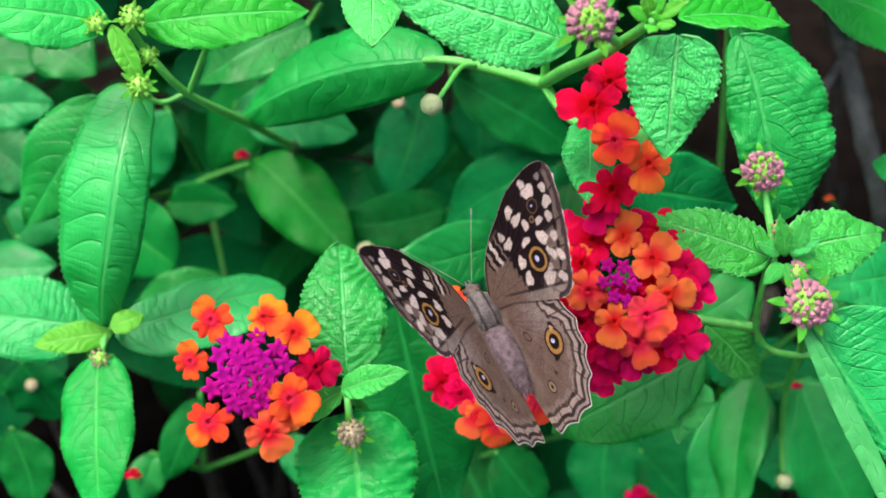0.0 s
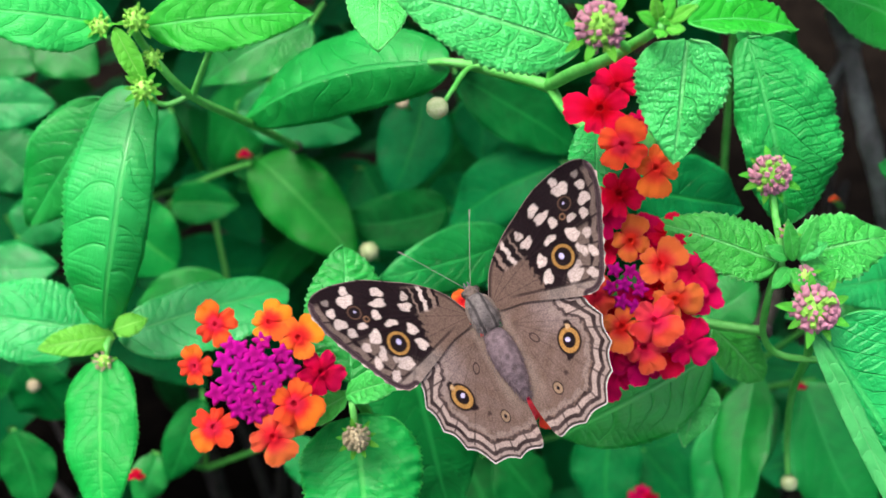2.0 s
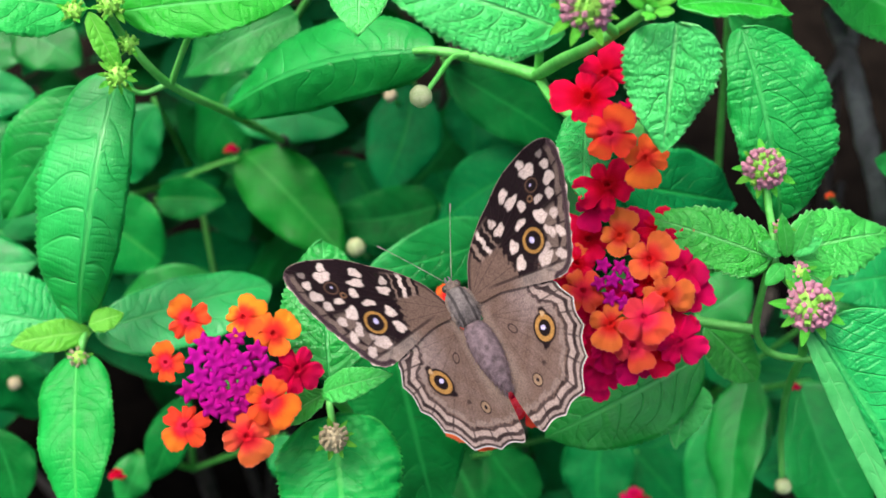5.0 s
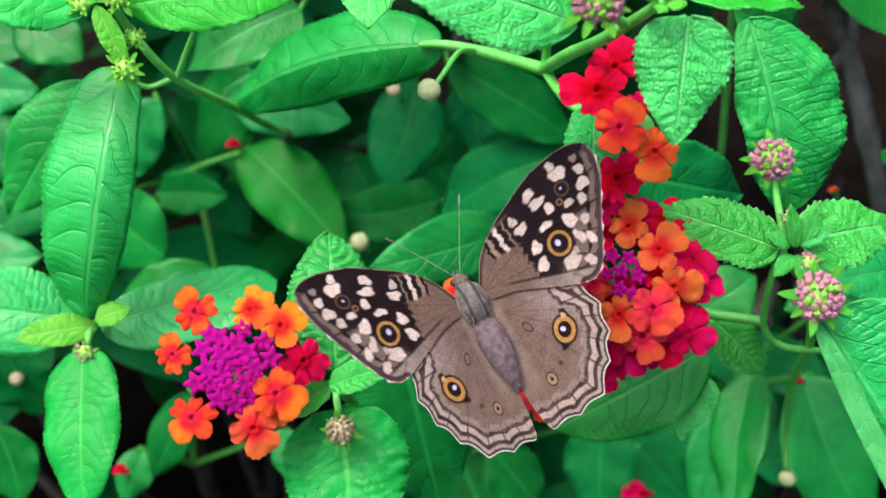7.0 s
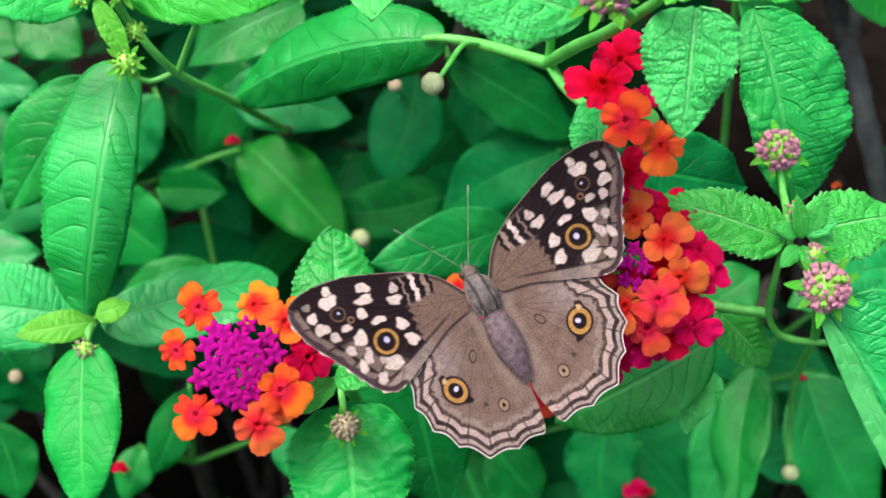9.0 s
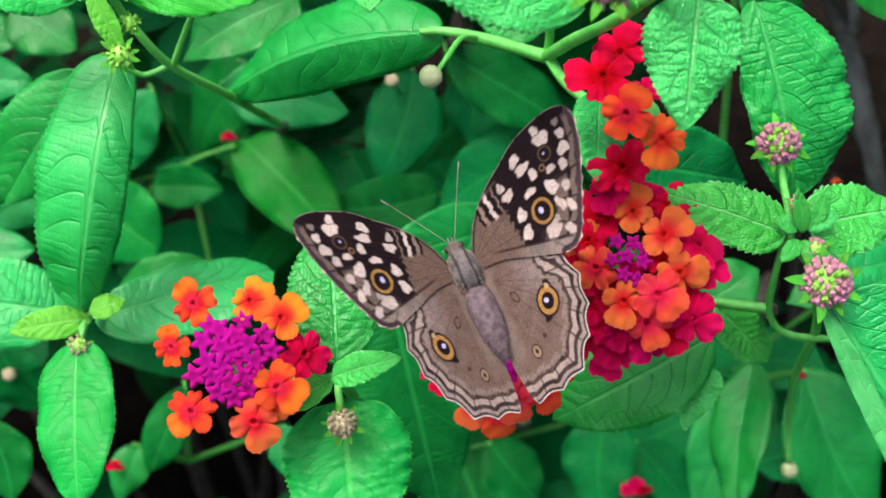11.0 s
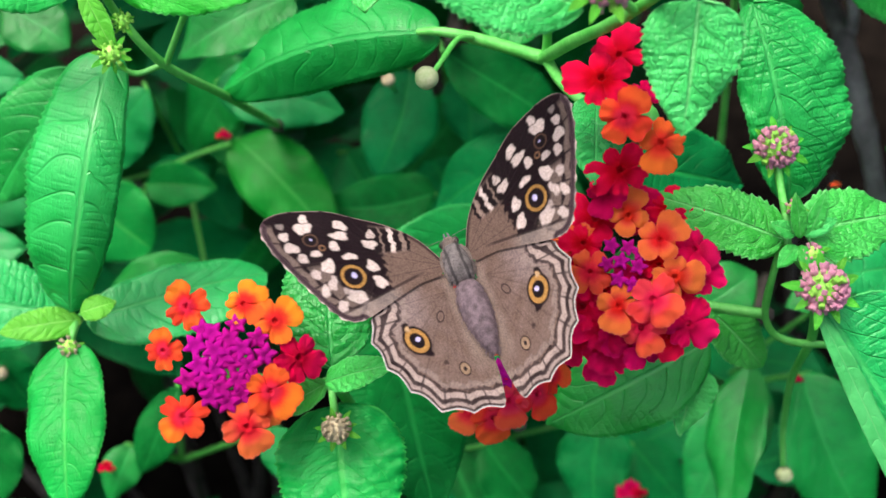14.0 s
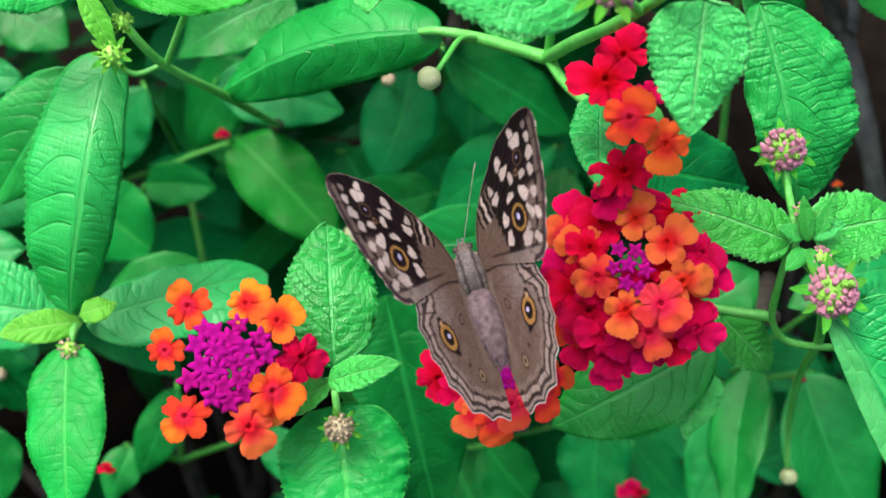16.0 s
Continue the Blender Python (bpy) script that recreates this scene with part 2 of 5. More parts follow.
# ---------------------------------------------------------------- building helpers
def mesh_of(name, bm, mat, smooth=True):
    me = bpy.data.meshes.new(name)
    bm.to_mesh(me)
    bm.free()
    me.materials.append(mat)
    if smooth:
        me.shade_smooth()
    return me


def place(ob, parent, m):
    """Parents ob and gives it the world pose m."""
    if parent is not None:
        ob.parent = parent
        up, p = Matrix.Identity(4), parent
        while p is not None:
            up, p = p.matrix_basis @ up, p.parent
        m = up.inverted() @ m
    ob.matrix_basis = m
    return ob


def part(name, bm, mat, parent, m=None, label=""):
    me = bm if isinstance(bm, bpy.types.Mesh) else mesh_of(name, bm, mat)
    ob = place(new(name, me), parent, m if m is not None else Matrix.Identity(4))
    return tagged(ob, label)


def facing(origin, along, normal, spin=0.0, size=(1, 1, 1)):
    """A pose at origin, y along, z as near to normal as it goes."""
    y = along.normalized()
    z = (normal - y * normal.dot(y)).normalized()
    x = y.cross(z)
    m = Matrix((x, y, z)).transposed().to_4x4()
    return Matrix.Translation(origin) @ m @ Matrix.Rotation(radians(spin), 4, "Y") @ Matrix.Diagonal((*size, 1))


VIEWER = (SLANT.to_3x3() @ Vector((0, 0, 1))).normalized()
UP = Vector((0, 0, 1))


def smooth_path(points, steps=8):
    out, n = [], len(points)
    for i in range(n - 1):
        a, b, c, d = points[max(i - 1, 0)], points[i], points[i + 1], points[min(i + 2, n - 1)]
        for k in range(steps):
            t = k / steps
            out.append(0.5 * (2 * b + (c - a) * t + (2 * a - 5 * b + 4 * c - d) * t * t + (3 * b - a - 3 * c + d) * t ** 3))
    out.append(points[-1])
    return out


def tube(bm, points, r0, r1, sides=9, steps=8, knots=0.0, square=0.0):
    path = smooth_path([Vector(p) for p in points], steps)
    rings, ref = [], Vector((0.3, 0.5, 0.8))
    for i, p in enumerate(path):
        d = (path[min(i + 1, len(path) - 1)] - path[max(i - 1, 0)]).normalized()
        x = d.cross(ref).normalized()
        y = d.cross(x)
        t = i / (len(path) - 1)
        r = (r0 + (r1 - r0) * t) * (1 + knots * noise.noise(p * 160))
        ring = []
        for k in range(sides):
            a = 2 * math.pi * k / sides
            q = r * (1 + square * math.cos(4 * a))
            ring.append(bm.verts.new(p + (x * math.cos(a) + y * math.sin(a)) * q))
        rings.append(ring)
    for a, b in zip(rings, rings[1:]):
        for k in range(sides):
            bm.faces.new((a[k], a[(k + 1) % sides], b[(k + 1) % sides], b[k]))
    bm.faces.new(rings[0][::-1])
    bm.faces.new(rings[-1])
    return bm


def leaf_mesh(length, width, sag=0.06, fold=0.18, curl=0.15, pleat=0.00022, veins=8, teeth=24, twist=0.0, seed=0, mat=None, rows=72, cols=8, low=0.62, high=0.85, wrinkle=0.0009, lop=1.0, bite=0.085, arc=0.0):
    """An ovate toothed leaf: base at the origin, tip along +y, upper face +z."""
    peak = (low / (low + high)) ** low * (high / (low + high)) ** high
    rnd = Vector((seed * 1.7, seed * 0.9, 3.1))
    verts, uvs, runs, faces = [], [], [], []
    n = 2 * cols + 1
    for i in range(rows + 1):
        v = i / rows
        half = width / 2 * (max(v, 1e-4) ** low) * (max(1 - v, 0) ** high) / peak
        half = max(half, 0.0002 * (1 - v) + 0.00003)
        tooth = (v * teeth) % 1.0
        edge = 1 + (bite * (tooth if tooth < 0.75 else (1 - tooth) * 3) - 0.03) * (0.15 < v < 0.98)
        tw = radians(twist) * (v - 0.3)
        for j in range(n):
            u = j / cols - 1
            au = abs(u)
            x = u * half * (edge if au > 0.99 else 1) * (lop if u > 0 else 1)
            lean = au * half / length
            ph = veins * (v - 0.45 * lean - 0.8 * lean * au) + 0.85 * noise.noise(Vector((v * 5, seed, 2 * (u > 0) + au))) * min(au * 8, 1) + 0.4 * (u > 0.01)
            bulge = math.sin(math.pi * (ph % 1.0)) ** 0.7 - 0.5
            z = sag * length * (1 - (2 * v - 1) ** 2) + fold * au * half - curl * half * au * au
            z += min(pleat, width * 0.065) * bulge * min(au * 3, 1) * min(half / (width * 0.3), 1)
            p = Vector((x, v * length, 0)) * 55 + rnd
            z += wrinkle * (noise.noise(p) + 0.8 * au * noise.noise(p * 2.3))
            z += min(0.0009, width * 0.04) * au ** 3 * math.sin(v * (13 + seed % 7) + seed + (u > 0) * 2)
            x, z = x * math.cos(tw) - (z - 0) * math.sin(tw), x * math.sin(tw) + z * math.cos(tw)
            verts.append((x + arc * length * math.sin(math.pi * v), v * length, z))
            uvs.append((ph, au))
            runs.append((v * length * 1000, u))
    for i in range(rows):
        for j in range(n - 1):
            a = i * n + j
            faces.append((a, a + 1, a + n + 1, a + n))
    me = bpy.data.meshes.new("leaf")
    me.from_pydata(verts, [], faces)
    layer = me.uv_layers.new(name="veins")
    idx = np.empty(len(me.loops), dtype=np.int32)
    me.loops.foreach_get("vertex_index", idx)
    uv = np.array(uvs, dtype=np.float32)[idx]
    layer.data.foreach_set("uv", uv.ravel())
    me.uv_layers.new(name="along").data.foreach_set("uv", np.array(runs, dtype=np.float32)[idx].ravel())
    me.materials.append(mat or LEAF)
    me.shade_smooth()
    return me


LEAF_SEED = [0]


def leaf(parent, base, tip, width, roll=0.0, mat=None, normal=None, label="", name="leaf", **shape):
    """A leaf from base to tip, both spots in millimetres on the slant; width in millimetres."""
    LEAF_SEED[0] += 1
    a, b = spot(*base), spot(*tip)
    nor = normal if normal is not None else (VIEWER + UP * 0.35)
    me = leaf_mesh((b - a).length, width / 1000, seed=LEAF_SEED[0] * 1.37, mat=mat, **shape)
    ob = part(name, me, mat, parent, facing(a, b - a, nor, roll), label)
    thick = ob.modifiers.new("thickness", "SOLIDIFY")
    thick.thickness, thick.offset = 0.00025, -1
    return ob


def shoot(name, at, label, group="lantana shoots"):
    ob = new(name)
    ob.empty_display_size = 0.01
    ob.matrix_basis = Matrix.Translation(spot(*at))
    return tagged(ob, label, "plant", group)


def stem(parent, points, r0, r1, mat=None, name="stem", knots=0.12, label="", square=0.08):
    """A stem through spots on the slant; radii in millimetres."""
    bm = bmesh.new()
    base = parent.matrix_basis.translation
    tube(bm, [spot(*p) - base for p in points], r0 / 1000, r1 / 1000, 10, 8, knots, square)
    return part(name, bm, mat or STEM, parent, Matrix.Translation(base), label)


def cane(parent, start, foot, r0=1.3):
    """The woody lower part of a shoot, from a spot on the slant down to the soil at foot (x, y)."""
    base = parent.matrix_basis.translation
    a = spot(*start)
    f = Vector((foot[0], foot[1], -0.01))
    deep = 150 - start[2]
    pts = [a] + [spot(start[0] * k, start[1] * k, 150 - deep * k) for k in (1.25, 1.6, 2.1)]
    pts += [pts[-1].lerp(f, 0.5), f]
    bm = bmesh.new()
    tube(bm, [p - base for p in pts], r0 / 1000, 0.004, 8, 6, 0.2)
    return part("cane", bm, WOOD, parent, Matrix.Translation(base), "thin brown woody cane")


def floret_mesh(seed, mat, lobes=4):
    """An open floret of radius 1: lobed face towards +z with its broad lobe along +x, a collared throat and its tube below."""
    rnd = random.Random(seed)
    bm = bmesh.new()
    uvl = bm.loops.layers.uv.new("petal")
    nphi, nr = 96, 10
    shares = [1.3] + [rnd.uniform(0.8, 1.12) for _ in range(lobes - 1)]
    reach = [rnd.uniform(1.10, 1.24)] + [rnd.uniform(0.78, 1.04) for _ in range(lobes - 1)]
    droop = [rnd.uniform(-0.16, 0.20) for _ in range(lobes)]
    cup = [rnd.uniform(-0.16, 0.22) for _ in range(lobes)]
    notch = [rnd.uniform(0.0, 0.13) for _ in range(lobes)]
    lean = [rnd.uniform(-0.22, 0.22) for _ in range(lobes)]
    ripe = [1.0] + [rnd.uniform(0.3, 0.9) for _ in range(lobes - 1)]
    total = sum(shares)
    ends, a = [], -shares[0] / total * math.pi
    for sh in shares:
        ends.append((a, a + sh / total * 2 * math.pi))
        a = ends[-1][1]
    rings, val = [], {}
    for i in range(nr + 1):
        q = i / nr
        ring = []
        for k in range(nphi):
            a = ends[0][0] + 2 * math.pi * k / nphi
            li = next((j for j, (lo, hi) in enumerate(ends) if lo <= a < hi), lobes - 1)
            lo, hi = ends[li]
            d = (a - lo) / (hi - lo) * 2 - 1
            full = max(1 - abs(d) ** 2.8, 0) ** 0.46
            out = reach[li] * (0.46 + 0.54 * full - notch[li] * math.exp(-(d / 0.2) ** 2) + 0.03 * math.sin(5 * d + seed + li))
            out *= 1 + 0.022 * math.sin(31 * a + seed)
            r = 0.05 + (out - 0.05) * q
            ang = a + 0.12 * lean[li] * q - 0.02 * d * q * q
            z = 0.11 * math.exp(-((r - 0.17) / 0.075) ** 2) - 0.10 * max(0.0, 1 - r / 0.12)
            z += 0.3 * q * q * cup[li] * d * d + 0.05 * math.sin(math.pi * q) * full - droop[li] * q ** 2.2 - 0.06 * q * abs(d) ** 4
            z += lean[li] * 0.35 * q * q * d
            z += 0.13 * q * noise.noise(Vector((r * math.cos(ang) * 2.6, r * math.sin(ang) * 2.6, seed))) + 0.03 * q ** 3 * math.sin(9 * d + 3 * li)
            vtx = bm.verts.new((r * math.cos(ang), r * math.sin(ang), z))
            val[vtx] = (q * (0.55 + 0.45 * full) if i < nr else 1.0, ripe[li] * (0.35 + 0.65 * full))
            ring.append(vtx)
        rings.append(ring)
    for a, b in zip(rings, rings[1:]):
        for k in range(nphi):
            bm.faces.new((a[k], a[(k + 1) % nphi], b[(k + 1) % nphi], b[k]))
    low = rings[0]
    bm.faces.new(low)
    bend = rnd.uniform(-0.25, 0.25)
    prev, sides = None, 16
    for j in range(6):
        t = j / 5
        rad = 0.17 - 0.06 * min(t * 3, 1)
        ring = []
        for k in range(sides):
            a = 2 * math.pi * k / sides
            vtx = bm.verts.new((rad * math.cos(a) + bend * t * t, rad * math.sin(a), -0.02 - 1.5 * t))
            val[vtx] = (0.0, 0)
            ring.append(vtx)
        if prev:
            for k in range(sides):
                bm.faces.new((prev[k], ring[k], ring[(k + 1) % sides], prev[(k + 1) % sides]))
        prev = ring
    bm.faces.new(prev[::-1])
    bm.normal_update()
    for f in bm.faces:
        for l in f.loops:
            l[uvl].uv = val[l.vert]
    return mesh_of("floret", bm, mat)


def star_mesh(seed, mat):
    """A floret about to open: a small folded five-pointed star on its tube, radius 1."""
    rnd = random.Random(seed)
    bm = bmesh.new()
    uvl = bm.loops.layers.uv.new("petal")
    n = 40
    rings = []
    for q, z in ((0.0, -0.06), (0.25, 0.02), (0.5, 0.15), (0.85, 0.10), (1.05, -0.08), (0.62, -0.6)):
        ring = []
        for k in range(n):
            a = 2 * math.pi * k / n
            c = 1 - 2 * abs((a * 5 / (2 * math.pi) + 0.5) % 1 - 0.5)
            r = max(q, 0.04) * (0.58 + 0.46 * c ** 1.25) * (1 + 0.12 * noise.noise(Vector((math.cos(a), math.sin(a) + seed, q))))
            ring.append(bm.verts.new((r * math.cos(a), r * math.sin(a), z - 0.16 * (1 - c) * q)))
        rings.append(ring)
    for t in (0.35, 0.7, 1.0):
        rings.append([bm.verts.new((0.26 * math.cos(2 * math.pi * k / n), 0.26 * math.sin(2 * math.pi * k / n), -0.5 - 2.2 * t)) for k in range(n)])
    for a, b in zip(rings, rings[1:]):
        for k in range(n):
            bm.faces.new((a[k], b[k], b[(k + 1) % n], a[(k + 1) % n]))
    bm.faces.new(rings[0])
    bm.faces.new(rings[-1][::-1])
    bm.normal_update()
    for f in bm.faces:
        for l in f.loops:
            p = l.vert.co
            l[uvl].uv = (min(1, math.hypot(p.x, p.y)), 0)
    return mesh_of("closed_floret", bm, mat)


def bud_mesh(mat, seed):
    """A small angular bud of height 1 along +z."""
    bm = bmesh.new()
    n = 12
    rings = []
    for z, r in ((0, 0.20), (0.3, 0.30), (0.62, 0.40), (0.84, 0.46), (0.93, 0.34), (0.86, 0.10)):
        rings.append([bm.verts.new((r * (1 + 0.17 * math.cos(4 * a + seed)) * math.cos(a), r * (1 + 0.17 * math.cos(4 * a + seed)) * math.sin(a), z + 0.05 * math.cos(4 * a + seed))) for a in (2 * math.pi * k / n for k in range(n))])
    for a, b in zip(rings, rings[1:]):
        for k in range(n):
            bm.faces.new((a[k], a[(k + 1) % n], b[(k + 1) % n], b[k]))
    bm.faces.new(rings[-1])
    bm.faces.new(rings[0][::-1])
    return mesh_of("bud", bm, mat)


OPEN = {m: [floret_mesh(11 * i + j, m, 5 if i == 2 or m in (RED, PINK) else 4) for i in range(7)] for j, m in enumerate((ORANGE, RED, CORAL, PINK, GOLD))}
CLOSED = [star_mesh(i, MAGENTA) for i in range(3)]
BUDS = {m: [bud_mesh(m, i) for i in range(2)] for m in (BUD_PINK, BUD_GREEN, BUD_DRY)}
BRACT = leaf_mesh(1.0, 0.36, sag=0.10, fold=0.25, curl=0.1, pleat=0.0, veins=3, teeth=6, seed=3, mat=SPROUT, rows=10, cols=2, wrinkle=0.01)
HEAD = random.Random(5)


def ball(radius, squash=0.8):
    bm = bmesh.new()
    bmesh.ops.create_uvsphere(bm, u_segments=16, v_segments=10, radius=radius)
    for v in bm.verts:
        v.co.z *= squash
        v.co *= 1 + 0.08 * noise.noise(v.co * 600)
    return bm


def flower_head(parent, centre, radius, florets, label, tilt=0.35):
    """A domed head. florets: kind, x, y, size in millimetres on the slant, lift over the dome of that radius and the way of the broad lobe in degrees."""
    c = spot(*centre)
    head = part("flower_head", ball(radius / 1000 * 0.32), STEM, parent, Matrix.Translation(c), label)
    kinds = {"o": ORANGE, "r": RED, "c": CORAL, "p": PINK, "y": GOLD}
    for kind, x, y, size, lift, *broad in florets:
        dx, dy = x - centre[0], y - centre[1]
        rr = min(math.hypot(dx, dy), radius * 1.25)
        dz = math.sqrt(max(radius ** 2 - min(rr, radius * 0.9) ** 2, 0)) + lift
        p = spot(x, y, centre[2] + dz)
        out = (p - c).normalized() * tilt + VIEWER * (1 - tilt)
        out = (out + Vector([HEAD.gauss(0, 0.13) for _ in range(3)])).normalized()
        m = facing(p, out.cross(Vector((0.3, 0.9, 0.1))), out)
        if kind == "m":
            me, name = HEAD.choice(CLOSED), "closed_floret"
            out = (p - c).normalized() * 0.6 + VIEWER * 0.4
            m = facing(p, out.cross(Vector((0.3, 0.9, 0.1))), out)
        else:
            me, name = HEAD.choice(OPEN[kinds[kind]]), "floret"
        s = size / 1000 * (1.04 if kind == "m" else 1.16)
        way = m.to_3x3().inverted() @ (SLANT.to_3x3() @ Vector((dx, dy, 0)))
        spin = math.atan2(way.y, way.x) + HEAD.gauss(0, 0.45)
        if broad:
            way = m.to_3x3().inverted() @ (SLANT.to_3x3() @ Vector((math.cos(radians(broad[0])), math.sin(radians(broad[0])), 0)))
            spin = math.atan2(way.y, way.x)
        m = m @ Matrix.Rotation(spin, 4, "Z") @ Matrix.Diagonal((s, s, s * HEAD.uniform(0.85, 1.1), 1))
        part(name, me, None, head, m)
    return head


def bud_head(parent, centre, radius, toward, mats=(BUD_PINK, BUD_GREEN), count=44, bracts=9, name="bud_head", label="domed cluster of closed pink and green buds"):
    """A dome of closed buds ringed by bracts; toward: the way it faces, on the slant."""
    c = spot(*centre)
    axis = (SLANT.to_3x3() @ Vector(toward)).normalized()
    frame_m = facing(c, axis.cross(Vector((0.9, 0.1, 0.3))), axis)
    r = radius / 1000
    head = part(name, ball(r * 0.72, 0.9), mats[-1], parent, frame_m, label)
    for i in range(count):
        t = (i + 0.5) / count
        inc = math.acos(1 - 1.25 * t)
        a = i * 2.39996
        d = Vector((math.sin(inc) * math.cos(a), math.sin(inc) * math.sin(a), math.cos(inc)))
        m = mats[0] if HEAD.random() < 0.6 + 0.4 * t else mats[-1]
        s = r * (0.35 + 0.13 * t) * HEAD.uniform(0.8, 1.15)
        mm = frame_m @ facing(d * r * 0.56, d.cross(Vector((0.2, 0.1, 0.95))), d, 0) @ Matrix.Diagonal((s * 0.85, s * 0.85, s * 1.25, 1))
        part("bud", BUDS[m][i % 2], None, head, mm)
    for i in range(bracts):
        a = 2 * math.pi * (i + HEAD.uniform(-0.2, 0.2)) / bracts
        d = Vector((math.cos(a), math.sin(a), HEAD.uniform(-0.1, 0.45))).normalized()
        s = r * HEAD.uniform(0.8, 1.3)
        mm = frame_m @ facing(Vector((math.cos(a), math.sin(a), -0.25)) * r * 0.6, d, Vector((0, 0, 1))) @ Matrix.Diagonal((s, s, s, 1))
        part("bract", BRACT, None, head, mm)
    return head


def berry(parent, centre, radius, mat=None, label="round pale green berry"):
    bm = bmesh.new()
    bmesh.ops.create_icosphere(bm, subdivisions=3, radius=radius / 1000)
    for v in bm.verts:
        v.co *= 1 + 0.07 * noise.noise(v.co * 1500)
    return part("berry", bm, mat or BERRY, parent, Matrix.Translation(spot(*centre)), label)


# ---------------------------------------------------------------- ground
bm = bmesh.new()
bmesh.ops.create_grid(bm, x_segments=60, y_segments=60, size=1.0)
for v in bm.verts:
    r = max(abs(v.co.x), abs(v.co.y))
    v.co *= 1 + 400 * r ** 6
    v.co.z = 0.02 * noise.noise(v.co * 3) if r < 0.7 else 0.0
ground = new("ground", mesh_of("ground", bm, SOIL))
tagged(ground, "bare soil under the lantana bush, coloured near black for shade", "ground", kind="structure")


# ---------------------------------------------------------------- shoot with the upper flower head
upper = shoot("lantana_shoot", (16.6, 27.6, -28.0), "lantana shoot with toothed green leaves, buds and a red-orange flower head")
stem(upper, [(-3.2, 31.2, -27.0), (0.5, 30.9, -25.0), (7.1, 29.8, -26.0), (16.4, 27.2, -26.0)], 0.45, 1.15)
stem(upper, [(16.4, 27.2, -26.0), (18.3, 26.7, -10.0), (20.7, 25.7, 8.0), (23.0, 26.0, 20.0), (24.3, 26.4, 26.5)], 1.15, 0.55)
stem(upper, [(16.6, 27.4, -26.0), (18.1, 23.0, -20.0), (20.7, 19.6, -16.0), (25.1, 15.9, -8.0)], 1.0, 0.7)
stem(upper, [(16.6, 27.2, -26.0), (16.5, 30.1, -22.0), (15.5, 32.3, -15.0)], 0.8, 0.6)
stem(upper, [(5.2, 30.0, -25.0), (2.8, 28.5, -18.0), (0.5, 24.6, -13.0), (-1.0, 22.1, -10.5)], 0.45, 0.35, name="stalk")
berry(upper, (-1.7, 21.5, -9.5), 1.65)
cane(upper, (3.0, 30.6, -27.0), (-0.08, 0.12), 0.6)
leaf(upper, (27.9, 25.4, 23.0), (27.1, 11.0, 19.0), 11.2, 4, YOUNG, sag=0.05, fold=0.02, curl=0.22, pleat=0.0004, veins=7, teeth=19, wrinkle=0.0004, low=0.36, high=0.92, twist=8, bite=0.13)
leaf(upper, (15.3, 24.5, 23.0), (-6.6, 29.8, 29.0), 10.8, -8, YOUNG, sag=0.04, fold=0.05, curl=0.15, pleat=0.0005, veins=9, teeth=24, wrinkle=0.0005, bite=0.11)
leaf(upper, (-9.4, 40.5, 0.0), (-9.2, 26.3, 10.0), 9.1, 5, YOUNG, sag=0.05, fold=0.05, teeth=16)
leaf(upper, (28.5, 28.1, 22.0), (43.3, 28.2, 16.0), 7.3, -25, LIME, sag=0.07, fold=0.30, curl=0.0, teeth=18, pleat=0.0005)
leaf(upper, (28.3, 30.1, 18.0), (35.4, 35.1, 20.0), 6.9, 10, YOUNG, teeth=16)
leaf(upper, (0.1, 31.2, -26.0), (-37.6, 24.4, -48.0), 12.9, -8, DIMMED, sag=0.05, fold=-0.40, curl=0.35, pleat=0.0003, teeth=34, veins=9, high=0.55, low=0.5, arc=0.06, lop=1.25)
leaf(upper, (22.1, 19.1, -10.0), (20.7, 6.7, -2.0), 8.0, 10, LEAF, sag=0.05, fold=0.15, teeth=18, pleat=0.0005)
leaf(upper, (16.0, 31.8, -32.0), (5.5, 36.3, -35.0), 7.7, 0, LEAF, teeth=14)
bud_head(upper, (17.2, 26.3, 26.5), 2.7, (-0.1, 0.15, 1.0), count=46)
stem(upper, [(21.5, 25.1, 19.0), (19.7, 25.6, 22.0), (17.7, 26.2, 25.0)], 0.6, 0.5, name="stalk")
for k, (dx, dy, s) in enumerate(((-2.6, 1.0, 3.6), (-1.2, 2.9, 3.2), (0.8, 2.8, 3.8), (2.7, 1.6, 4.2), (2.4, -0.6, 3.0), (-0.4, -1.6, 2.6), (0.4, 0.9, 2.8))):
    bx, by, bz = (24.2, 26.3, 26.5)
    leaf(upper, (bx + dx * 0.25, by + dy * 0.25, bz), (bx + dx * s / 3, by + dy * s / 3, bz + 1.6 - 0.2 * k), 1.7, 0, SPROUT, name="young_leaf", teeth=8, rows=20, cols=3, pleat=0.0001, wrinkle=0.0002)
uh = (27.2, 15.8, -7.0)
flower_head(upper, uh, 9.6, [
    ("r", 20.6, 19.8, 3.69, 4.4, 175), ("r", 23.6, 23.6, 3.20, 1.4, 70), ("o", 23.2, 14.7, 3.13, 3.6, 60), ("o", 28.0, 11.6, 3.08, 2.6, -95), ("r", 24.1, 8.5, 3.37, -0.6, 200),
    ("r", 26.8, 18.5, 1.97, -3.0, 0), ("r", 22.6, 5.6, 2.79, -1.2, 250),
    ], "loose head of crimson and orange lantana florets")

